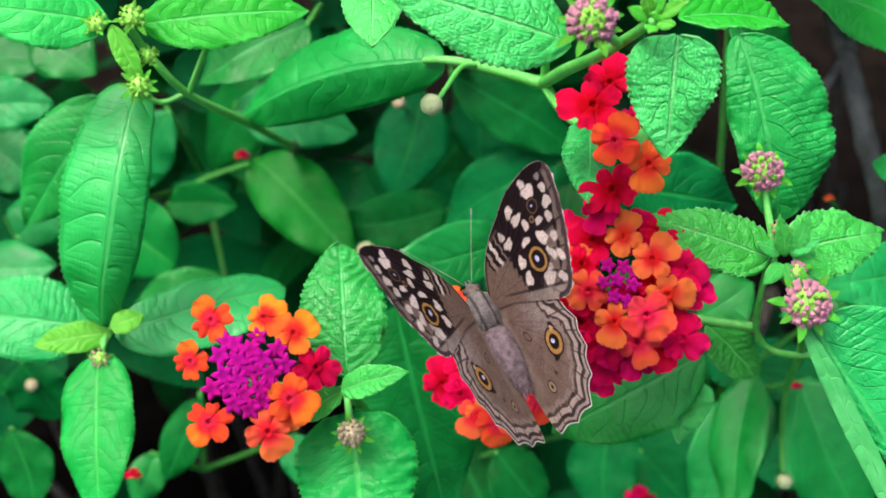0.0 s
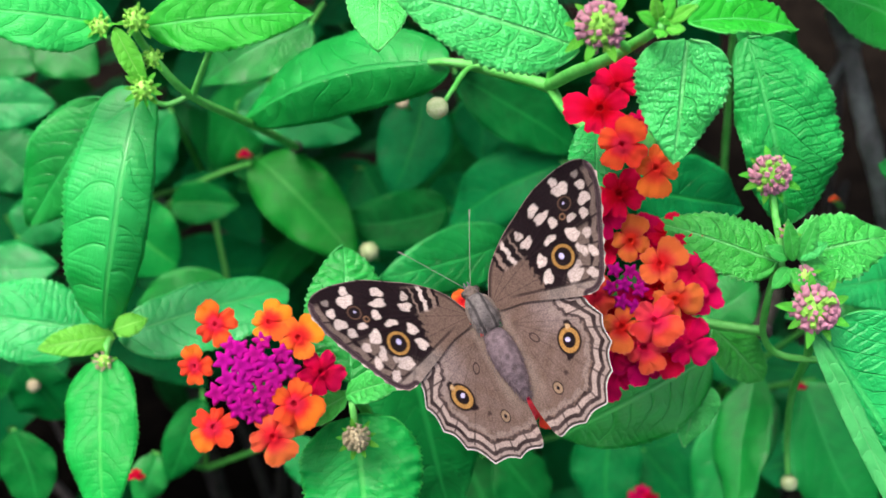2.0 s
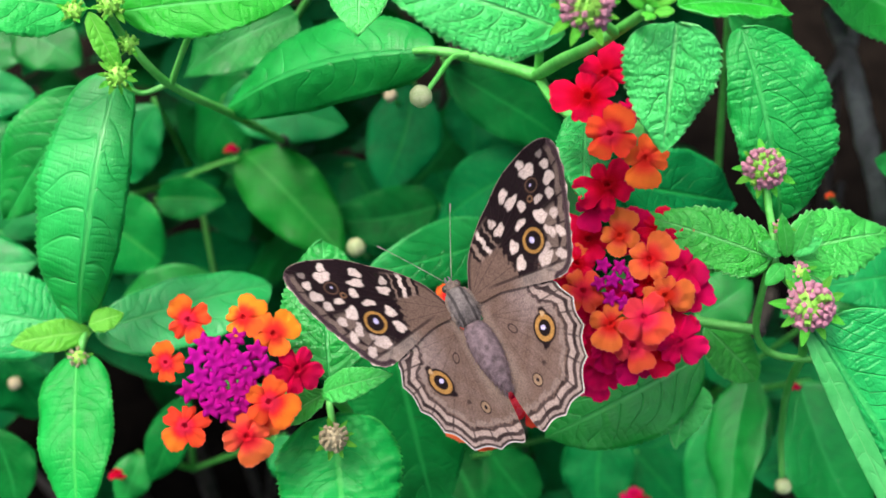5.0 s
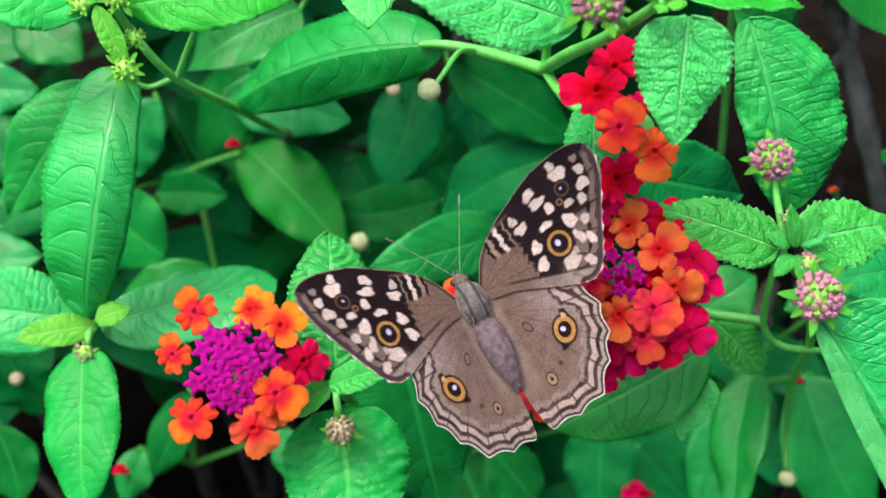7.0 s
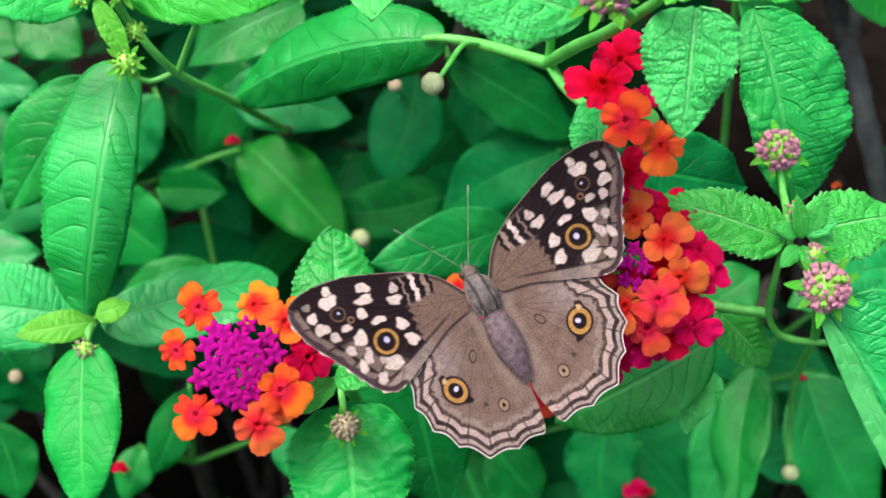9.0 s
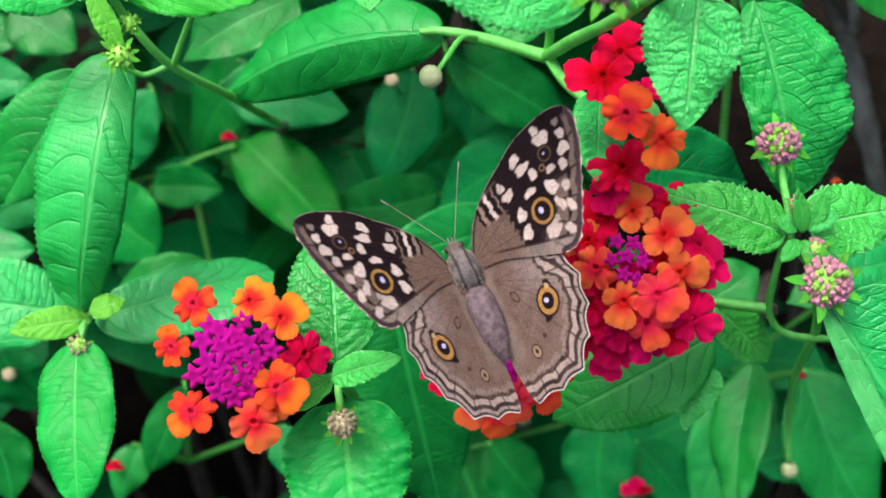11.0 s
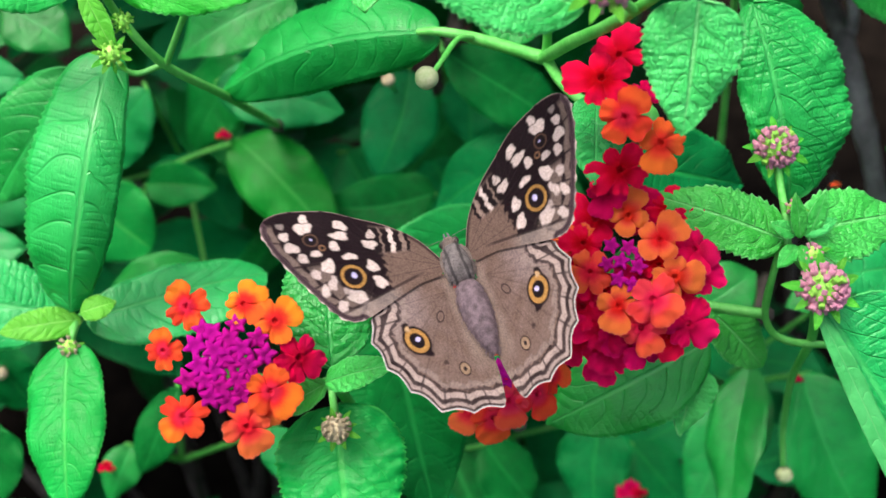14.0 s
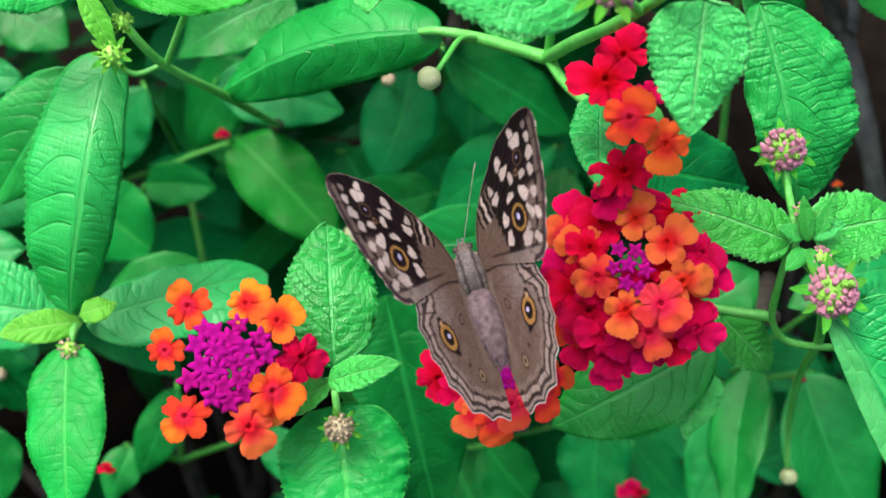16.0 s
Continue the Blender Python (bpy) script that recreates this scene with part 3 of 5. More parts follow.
# ---------------------------------------------------------------- head on which the wings lean
main = shoot("lantana_shoot", (50.1, -13.5, -22.0), "lantana shoot bearing a dense crimson and orange flower head")
stem(main, [(32.1, -7.4, -28.0), (38.6, -10.9, -30.0), (43.8, -11.9, -28.0), (51.1, -12.8, -24.0)], 0.75, 0.85, name="stalk")
cane(main, (51.1, -12.8, -24.0), (0.09, 0.10))
mh = (29.5, -6.5, -16.0)
flower_head(main, mh, 13.5, [
    ("r", 22.2, 1.3, 3.42, -0.4, 150), ("c", 26.0, 1.8, 2.80, 1.6, 80), ("c", 29.7, -1.4, 3.13, 1.6, 45), ("p", 31.9, 2.6, 2.84, -0.4, 60), ("p", 35.0, -2.7, 3.33, 0.2, 0),
    ("c", 31.8, -6.4, 3.13, 0.9, -5), ("c", 28.8, -9.3, 3.19, 1.8, -40), ("c", 24.5, -10.3, 2.77, 1.4, -100), ("c", 21.0, -5.9, 2.88, 1.0, -150), ("r", 20.4, -2.1, 2.69, 0.0, 170),
    ("c", 27.8, -13.4, 3.25, 0.8, -65), ("p", 34.6, -12.9, 3.44, -0.2, -30), ("p", 32.1, -14.6, 2.84, -1.0, -80), ("r", 24.4, -17.6, 3.56, -0.6, -110), ("r", 23.1, -13.7, 3.48, -0.6, 180),
    ("r", 24.9, -14.0, 2.84, -0.9, -90), ("r", 30.0, -4.8, 2.62, -0.6, 0), ("r", 27.5, -12.2, 2.65, -0.8, 0), ("p", 33.9, 0.1, 2.67, -0.8, 30), ("m", 23.6, -2.3, 1.16, 1.4),
    ("m", 25.7, -2.5, 1.15, 1.4), ("m", 24.7, -4.3, 1.19, 1.6), ("m", 26.9, -5.0, 1.18, 1.4), ("m", 24.4, -6.8, 1.19, 1.4), ("m", 26.3, -7.5, 1.15, 1.0),
    ("m", 27.2, -3.3, 1.07, 1.0), ("m", 23.0, -4.8, 1.08, 1.0),
    ("c", 19.5, -2.4, 3.0, -0.4, 150), ("c", 17.7, -0.8, 3.0, -0.2, 160), ("r", 19.3, 1.8, 3.4, -0.5, 120), ("o", 18.6, -13.6, 3.0, -0.4, 200),
    ("r", 20.4, -10.8, 3.8, -0.6, 200), ("r", 18.7, -7.5, 3.6, -0.6, 180), ("r", 21.6, 0.1, 3.2, -1.0),
    ("r", 23.2, -8.6, 3.0, -1.8), ("p", 27.8, -6.6, 2.8, -1.8), ("p", 30.6, -11.0, 3.2, -1.6), ("p", 33.2, -8.9, 3.2, -1.6), ("r", 28.4, 1.8, 3.0, -1.4), ("p", 33.6, -4.4, 3.2, -1.6),
    ("r", 18.2, -4.6, 3.4, -1.2), ("r", 20.6, -15.4, 3.4, -1.0), ("r", 18.0, -10.6, 3.2, -1.4), ("r", 25.2, -16.6, 3.2, -1.4), ("p", 36.4, -6.6, 2.6, -1.6), ("r", 29.4, -16.0, 3.0, -1.4),
    ], "dense domed head of crimson and orange lantana florets with a magenta centre", 0.3)
leaf(main, (43.4, -17.3, -28.0), (19.0, -32.5, -38.0), 16.3, -6, BROAD, sag=0.05, fold=0.1, teeth=26, pleat=0.0004)
# the next two take the brighter leaf colour to offset the head's shade
leaf(main, (42.9, -22.3, -34.0), (40.2, -33.2, -33.0), 8.4, 4, YOUNG, sag=0.05, teeth=10, low=0.36, high=1.0)
leaf(main, (45.0, -12.9, -32.0), (54.6, -22.3, -36.0), 8.6, 4, YOUNG, VIEWER + UP * 0.7, sag=0.08, fold=0.2, teeth=16, pleat=0.0005)
leaf(main, (31.9, 10.8, -35.0), (53.2, 8.3, -45.0), 15.1, 20, SHADED, sag=0.04, teeth=22)

lower = shoot("lantana_shoot", (9.2, -27.8, -32.0), "lantana shoot whose orange and crimson flower head carries the butterfly")
flower_head(lower, (9.0, -24.2, -27.0), 10.5, [
    ("r", 0.1, -21.7, 3.52, -0.6, 100), ("c", 5.0, -26.1, 2.75, -0.4, -120), ("o", 8.5, -27.0, 3.21, -0.2, -90), ("o", 14.9, -23.5, 3.28, 0.4, -55), ("o", 17.3, -21.2, 2.56, 0.2, 0),
    ("c", 10.7, -24.5, 3.13, 0.0, -85), ("p", 9.0, -20.9, 2.14, 0.0, -80), ("c", 5.5, -25.9, 2.28, -0.6, -100), ("r", 2.8, -23.0, 2.75, -1.2, 0), ("r", 11.5, -21.9, 2.56, -0.8, 90),
    ("r", 3.2, -19.0, 3.3, -1.4), ("c", 6.7, -15.9, 3.2, -1.0), ("o", 4.3, -11.2, 2.4, 1.0), ("p", 13.5, -17.7, 3.2, -1.2), ("m", 10.3, -21.2, 1.6, 0.2), ("m", 8.5, -22.1, 1.6, 0.4),
    ("m", 9.4, -19.9, 1.6, 0.6), ("o", 2.3, -7.9, 1.7, 2.0)], "head of orange and crimson lantana florets under the butterfly", 0.3)
stem(lower, [(9.1, -25.1, -30.0), (10.6, -29.0, -40.0), (15.8, -34.6, -55.0)], 0.8, 0.9, name="stalk")
cane(lower, (15.8, -34.6, -55.0), (0.05, 0.06))
leaf(lower, (-9.1, -11.3, -55.0), (0.65, -53.0, -62.0), 22.5, 4, SHADED, sag=0.03, fold=0.12, teeth=36, pleat=0.0003)
leaf(lower, (13.7, 1.8, -65.0), (-12.9, -5.3, -55.0), 13.3, -25, DIMMED, sag=0.05, fold=0.1, teeth=26)

# ---------------------------------------------------------------- flower head with the magenta centre
side = shoot("lantana_shoot", (-15.4, -22.1, -18.0), "lantana shoot with an orange-ringed magenta flower head and crinkled leaves")
stem(side, [(-14.2, -28.0, -16.0), (-14.6, -23.7, -14.0), (-15.4, -21.8, -16.0), (-20.4, -23.5, -22.0), (-30.9, -20.4, -20.0)], 0.55, 0.7, name="stalk")
stem(side, [(-15.4, -21.8, -16.0), (-13.7, -26.5, -30.0), (-11.5, -39.8, -60.0)], 0.8, 1.0)
cane(side, (-11.5, -39.8, -60.0), (-0.02, 0.05))
flower_head(side, (-30.8, -19.9, -18.0), 12.0, [
    ("y", -34.6, -10.6, 3.06, 1.6, 125), ("y", -26.7, -10.2, 2.98, 2.4, 62), ("y", -22.3, -12.5, 3.05, 3.4, 35), ("y", -37.1, -16.5, 2.61, 1.2, 100), ("r", -19.0, -17.6, 3.38, 3.0, -20),
    ("y", -22.5, -21.9, 3.31, 2.8, -28), ("c", -25.7, -26.8, 3.32, 2.4, -65), ("c", -23.8, -24.6, 2.39, 1.0, -60), ("y", -34.1, -25.2, 3.14, 1.8, -130),
    ("m", -28.8, -17.0, 1.7, 0.4), ("m", -32.7, -15.6, 1.7, 0.6), ("m", -30.5, -14.0, 1.6, 0.6), ("m", -30.0, -16.3, 1.7, 0.6), ("m", -28.2, -14.8, 1.6, 0.8),
    ("m", -26.4, -16.0, 1.7, 0.8), ("m", -24.4, -14.8, 1.6, 0.8), ("m", -23.3, -17.1, 1.7, 1.0), ("m", -25.4, -18.3, 1.7, 0.6),
    ("m", -27.7, -17.9, 1.7, 0.2), ("m", -29.8, -18.9, 1.6, 0.2), ("m", -32.1, -18.3, 1.7, 0.4), ("m", -33.7, -20.4, 1.7, 0.6),
    ("m", -31.4, -20.4, 1.6, 0.2), ("m", -29.0, -21.2, 1.7, 0.2), ("m", -26.9, -20.4, 1.7, 0.2), ("m", -24.9, -20.4, 1.6, 0.4),
    ("m", -30.5, -22.7, 1.7, 0.4), ("m", -28.2, -23.5, 1.7, 0.4), ("m", -26.4, -22.5, 1.6, 0.2), ("m", -32.0, -13.6, 1.5, 0.0), ("m", -27.5, -12.9, 1.5, 0.0),
    ], "round head of magenta closed florets ringed by orange ones", 0.22)
leaf(side, (-14.9, -19.9, -16.0), (-16.8, 1.0, -23.0), 13.7, 5, LEAF, sag=0.05, fold=0.05, curl=0.22, pleat=0.0010, veins=9, teeth=24, wrinkle=0.0005, low=0.6, high=0.7)
leaf(side, (-15.0, -21.2, -10.0), (-4.9, -17.5, -3.0), 4.6, -10, YOUNG, sag=0.08, fold=0.2, teeth=16, pleat=0.0004)
leaf(side, (-14.7, -26.1, -22.0), (-11.9, -47.4, -15.0), 19.2, 0, FRESH, sag=0.05, fold=0.08, curl=0.15, pleat=0.0010, veins=8, teeth=28, wrinkle=0.0005, low=0.42, high=0.7, bite=0.1)
leaf(side, (-15.5, -21.7, -14.0), (-22.8, -27.0, -20.0), 4.6, 15, YOUNG, sag=0.06, fold=0.2, teeth=14)
bud_head(side, (-13.9, -28.1, -13.5), 2.1, (0.05, -0.15, 1.0), (BUD_DRY, BUD_DRY), 34, 9, label="withered tan bud cluster with green bracts")

# ---------------------------------------------------------------- shoot of pink buds
budding = shoot("lantana_shoot", (53.7, -15.6, -15.0), "lantana shoot with pink bud clusters and wrinkled bright leaves")
stem(budding, [(48.2, -2.0, -8.0), (48.1, -6.8, -12.0), (49.8, -12.9, -20.0), (53.7, -16.6, -24.0), (61.9, -17.6, -26.0), (75.9, -18.2, -40.0)], 0.52, 0.6)
stem(budding, [(52.0, -9.8, -6.0), (58.6, -16.6, -25.0), (64.2, -26.3, -50.0), (70.4, -38.6, -72.0), (72.8, -47.7, -79.0)], 0.7, 0.55, name="stalk")
stem(budding, [(48.0, 9.4, -10.0), (48.5, 6.0, -10.0), (48.3, 1.7, -7.0), (48.4, -2.0, -7.0)], 0.5, 0.7, name="stalk")
stem(budding, [(48.4, -2.0, -7.0), (50.4, -4.9, -6.0), (51.8, -7.2, -3.0)], 0.7, 0.5, name="stalk")
berry(budding, (73.4, -49.9, -80.0), 1.75)
cane(budding, (75.9, -18.2, -40.0), (0.16, 0.12))
leaf(budding, (47.9, -1.3, -6.0), (29.6, 4.8, -7.0), 8.8, -4, YOUNG, VIEWER + UP * 0.8, sag=0.05, fold=0.10, curl=0.2, pleat=0.0007, veins=8, teeth=18, wrinkle=0.0006, low=0.42, bite=0.13)
leaf(budding, (50.6, -0.3, -6.0), (67.4, 2.5, -14.0), 10.3, 0, YOUNG, VIEWER + UP * 0.6, sag=0.07, fold=0.10, curl=0.2, pleat=0.0007, veins=7, teeth=15, wrinkle=0.0006, low=0.42, bite=0.13)
leaf(budding, (53.1, -10.7, -5.0), (73.8, -42.5, -8.0), 27.9, 0, LEAF, sag=0.03, fold=0.12, curl=0.05, pleat=0.0008, veins=12, teeth=34, low=0.42, high=0.6, lop=0.14)
leaf(budding, (46.0, 33.2, -16.0), (54.0, 4.5, -22.0), 22.6, 4, LEAF, sag=0.10, fold=0.05, curl=0.22, pleat=0.0007, veins=9, teeth=28, wrinkle=0.0007, high=0.5, low=0.5, bite=0.08, lop=0.42)
# slim added blade standing in for the long leaf's folded-over half
leaf(budding, (51.6, -11.0, -3.0), (67.6, -43.4, -3.5), 3.2, 12, UNDER, sag=0.03, fold=0.1, curl=0.2, pleat=0.0002, veins=9, teeth=30, low=0.42, high=0.5, wrinkle=0.0009)
bud_head(budding, (47.8, 11.6, -10.0), 2.85, (0.0, 0.2, 1.0), count=46)
bud_head(budding, (51.4, -7.7, -1.0), 3.2, (0.1, 0.05, 1.0), count=52)
bud_head(budding, (51.3, -3.2, -5.0), 1.5, (-0.2, 0.5, 0.8), count=20, bracts=5)
bud_head(budding, (49.0, 3.0, -6.0), 1.3, (0.1, 0.6, 0.7), count=16, bracts=5)
for k, (x, y, tx, ty) in enumerate(((0, 0, -1.5, 6.0), (1.0, 0, 3.0, 6.5), (-0.5, -1, -3.5, -4.0), (0.5, 0.5, 4.6, 2.6), (0, -1.0, 2.0, -5.5), (-0.5, 0.5, -4.2, 2.0))):
    bx, by, bz = (49.6, -1.1, -5.0)
    leaf(budding, (bx + x, by + y, bz), (bx + tx, by + ty, bz + 2.0 - 0.3 * k), 2.4, 0, YOUNG, name="young_leaf", teeth=8, rows=20, cols=3, pleat=0.0001, wrinkle=0.0002)

# ---------------------------------------------------------------- pale leafy shoots on the other side
leafy = shoot("lantana_shoot", (-42.7, 26.0, -28.0), "lantana shoot tip with pale green leaves and small green buds")
stem(leafy, [(-48.8, 34.7, -16.0), (-47.2, 31.3, -21.0), (-42.7, 26.0, -28.0), (-36.7, 23.6, -46.0), (-33.5, 23.0, -90.0)], 0.6, 0.8)
stem(leafy, [(-42.2, 26.0, -28.0), (-39.2, 30.3, -23.0), (-36.6, 33.5, -19.0)], 0.5, 0.45, name="stalk")
stem(leafy, [(-42.9, 26.1, -29.0), (-46.9, 24.4, -28.0), (-49.7, 25.7, -26.0)], 0.5, 0.45, name="stalk")
cane(leafy, (-33.5, 23.0, -90.0), (-0.12, 0.18))
leaf(leafy, (-51.2, 34.5, -13.0), (-71.3, 36.1, -8.0), 10.6, -6, LIME, sag=0.06, fold=0.15, teeth=20, pleat=0.0004, veins=7)
leaf(leafy, (-46.0, 34.4, -13.0), (-20.8, 36.9, -15.0), 10.4, 6, LIME, sag=0.05, fold=0.15, teeth=24, pleat=0.0004, veins=8)
leaf(leafy, (-50.0, 33.7, -11.0), (-45.6, 24.6, -13.0), 3.4, 0, SPROUT, sag=0.06, fold=0.3, teeth=12, pleat=0.0001, wrinkle=0.0003)
leaf(leafy, (-50.4, 27.1, -26.0), (-58.6, -13.2, -34.0), 8.7, 3, BROAD, sag=0.17, fold=-0.34, curl=0.42, pleat=0.0004, veins=7, teeth=36, low=0.36, high=0.42, lop=2.4, bite=0.1, arc=-0.045)
leaf(leafy, (-64.3, 28.8, -55.0), (-83.4, 5.2, -65.0), 16.1, -10, DIMMED, sag=0.05, fold=0.2, teeth=22)
bud_head(leafy, (-46.5, 34.7, -10.0), 1.9, (0, 0.2, 1), (BUD_GREEN, BUD_GREEN), 22, 6, label="cluster of tiny green buds")
bud_head(leafy, (-52.1, 33.9, -11.0), 1.6, (-0.2, 0.2, 1), (BUD_GREEN, BUD_GREEN), 18, 5, label="cluster of tiny green buds")
bud_head(leafy, (-45.1, 29.7, -14.0), 1.4, (0.1, 0, 1), (BUD_GREEN, BUD_GREEN), 18, 5, label="cluster of tiny green buds")
bud_head(leafy, (-45.6, 24.5, -10.5), 1.8, (0.1, -0.1, 1), (BUD_GREEN, BUD_GREEN), 16, 11, label="cluster of tiny green buds")
bud_head(leafy, (-36.3, 33.9, -18.5), 1.5, (0, 0.3, 1), (BUD_DRY, BUD_GREEN), 18, 4, label="withered tan bud cluster")

low_left = shoot("lantana_shoot", (-59.4, -15.0, -40.0), "lantana shoot with broad smooth light green leaves")
stem(low_left, [(-59.9, -18.9, -37.0), (-59.6, -15.2, -40.0), (-59.1, -13.6, -50.0), (-61.4, -15.1, -90.0)], 0.6, 0.9)
cane(low_left, (-61.4, -15.1, -90.0), (-0.09, 0.08))
leaf(low_left, (-58.8, -14.7, -39.0), (-71.5, -16.9, -37.0), 5.6, 5, SPROUT, sag=0.05, fold=0.2, teeth=14)
leaf(low_left, (-60.3, -18.5, -37.0), (-57.6, -43.6, -30.0), 13.0, 4, FRESH, sag=0.06, fold=0.2, teeth=28, low=0.38, high=0.52, curl=0.25)
leaf(low_left, (-56.3, -13.2, -31.0), (-50.9, -11.5, -32.0), 4.2, 0, SPROUT, VIEWER + UP * 0.8, sag=0.05, fold=0.2, teeth=10)
leaf(low_left, (-59.7, -15.6, -45.0), (-30.6, -7.4, -56.0), 10.4, -14, BROAD, sag=0.05, fold=0.2, teeth=30, low=0.45, high=0.5, lop=1.6)
leaf(low_left, (-64.9, -14.7, -50.0), (-92.4, -11.3, -50.0), 15.9, 0, LEAF, sag=0.05, fold=0.2, teeth=28)
bud_head(low_left, (-59.6, -19.0, -36.0), 1.7, (0, -0.2, 1), (BUD_DRY, BUD_GREEN), 16, 5, label="withered tan bud cluster")

right_top = shoot("lantana_shoot", (90.5, 40.3, -50.0), "lantana shoot with a broad bright leaf")
stem(right_top, [(90.5, 40.3, -50.0), (106.5, 38.5, -70.0), (128.9, 29.2, -100.0)], 0.8, 1.0)
cane(right_top, (128.9, 29.2, -100.0), (0.2, 0.16))
leaf(right_top, (91.5, 39.2, -50.0), (62.4, 46.0, -38.0), 17.0, 4, LIME, VIEWER + UP * 0.9, sag=0.05, fold=0.1, teeth=26)
leaf(right_top, (95.0, 12.3, -60.0), (80.4, 16.0, -50.0), 9.5, 0, LEAF, teeth=16)
leaf(right_top, (98.4, -4.4, -65.0), (69.3, -7.3, -50.0), 13.3, 0, LEAF, teeth=20, sag=0.05)

# ---------------------------------------------------------------- shaded shoots behind
BEHIND = {
    "left": [((-52.6, 25.2, -150.0), (-24.4, -2.9, -142.0), 22.0, 0, FRESH), ((-51.1, 34.1, -112.0), (-21.0, 28.1, -112.0), 17.2, 10), ((-28.4, 47.4, -75.0), (-51.4, 34.4, -75.0), 17.8, 10),
             ((-89.4, 9.8, -130.0), (-71.4, -4.4, -135.0), 22.2, 0, FRESH), ((-76.7, 12.8, -150.0), (-57.7, 12.0, -150.0), 12.7, 0, FRESH), ((-56.8, -8.7, -130.0), (-80.5, -15.4, -130.0), 14.8, 0),
             ((-69.0, 34.4, -120.0), (-79.0, 16.4, -130.0), 15.7, 0), ((-63.5, 21.1, -180.0), (-79.3, 18.2, -160.0), 9.8, 0), ((-49.8, 46.1, -150.0), (-68.3, 23.8, -170.0), 21.3, 0)],
    "middle": [((-6.2, 44.5, -150.0), (-14.9, 15.2, -150.0), 22.2, 0, SHADED), ((10.8, 46.0, -160.0), (10.8, 25.6, -160.0), 18.0, 0, SHADED), ((2.2, 43.0, -112.0), (33.7, 24.4, -120.0), 17.5, 10, SHADED),
               ((29.4, 21.5, -120.0), (0.9, 5.3, -130.0), 18.9, 0, SHADED), ((1.0, 11.3, -150.0), (-30.0, 7.3, -150.0), 17.4, 0, SHADED), ((-25.9, 25.3, -190.0), (-11.5, 3.8, -190.0), 25.1, 0),
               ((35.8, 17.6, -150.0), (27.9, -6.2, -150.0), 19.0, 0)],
    "right": [((50.0, -53.1, -170.0), (48.9, -82.2, -168.0), 22.8, 0), ((82.2, -36.2, -125.0), (66.5, -70.1, -130.0), 19.5, 10, DIMMED), ((86.4, -32.0, -108.0), (103.3, -67.7, -112.0), 25.0, 6, DIMMED),
              ((63.0, -64.0, -190.0), (80.0, -84.0, -190.0), 18.0, 0), ((77.9, -31.2, -120.0), (70.9, -65.8, -110.0), 16.8, 35), ((50.8, 40.3, -40.0), (67.7, 32.9, -50.0), 11.3, 0),
              ((57.8, -15.1, -90.0), (69.2, -7.5, -90.0), 13.9, 0), ((90.2, -4.5, -70.0), (69.3, -13.8, -70.0), 15.1, 10), ((15.7, -58.8, -160.0), (28.8, -75.2, -160.0), 18.0, 0, SHADED)],
    "foot": [((-110.1, -29.4, -130.0), (-103.3, -45.8, -140.0), 17.8, 0),
             ((-104.9, -43.8, -110.0), (-99.5, -63.1, -110.0), 15.1, 0)],
    "low": [((-61.2, -37.6, -120.0), (-69.7, -58.3, -120.0), 11.5, 0, SHADED), ((-75.3, -53.8, -130.0), (-80.5, -67.9, -130.0), 10.5, 0, DIMMED), ((-36.2, -44.1, -100.0), (-26.9, -56.6, -100.0), 10.5, 0)],
    "edge": [((-107.0, 31.8, -90.0), (-87.4, 32.5, -90.0), 12.7, 0, DIMMED), ((-120.4, 28.3, -130.0), (-105.6, 16.4, -130.0), 19.2, 0), ((-107.6, 3.0, -120.0), (-96.1, 15.8, -120.0), 15.7, 0),
             ((-108.8, -3.8, -100.0), (-90.3, -3.8, -100.0), 14.5, 0, DIMMED), ((-99.5, 52.3, -110.0), (-84.3, 42.7, -110.0), 16.5, 0), ((-117.5, 47.2, -120.0), (-99.0, 45.8, -120.0), 14.3, 0)],
}
FEET = {"left": (-0.06, 0.2), "middle": (0.02, 0.22), "right": (0.1, 0.08), "foot": (0.0, 0.02), "low": (-0.05, 0.03), "edge": (-0.18, 0.12)}
SHAPE = random.Random(12)
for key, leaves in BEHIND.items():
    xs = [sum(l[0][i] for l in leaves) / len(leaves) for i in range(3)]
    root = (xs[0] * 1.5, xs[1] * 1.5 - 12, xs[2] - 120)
    behind = shoot("lantana_shoot", root, "lantana shoot deep in the bush, leaves coloured darker for shade", "shaded shoots")
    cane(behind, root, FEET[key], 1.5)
    # deeper leaves get the darker copy, so part of their shade is colour
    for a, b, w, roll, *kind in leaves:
        leaf(behind, a, b, w * 0.95, roll + SHAPE.uniform(-12, 12), kind[0] if kind else SHADED if a[2] < -165 or key == "foot" else DIMMED, sag=0.05, fold=SHAPE.uniform(0.1, 0.4), curl=SHAPE.uniform(0.1, 0.35), teeth=24, high=SHAPE.uniform(0.7, 1.0), low=SHAPE.uniform(0.5, 0.7), rows=48, cols=6, arc=SHAPE.uniform(-0.07, 0.07), twist=SHAPE.uniform(-25, 25), wrinkle=0.0013)
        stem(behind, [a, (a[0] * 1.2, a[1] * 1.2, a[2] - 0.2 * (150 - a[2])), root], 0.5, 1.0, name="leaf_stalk")

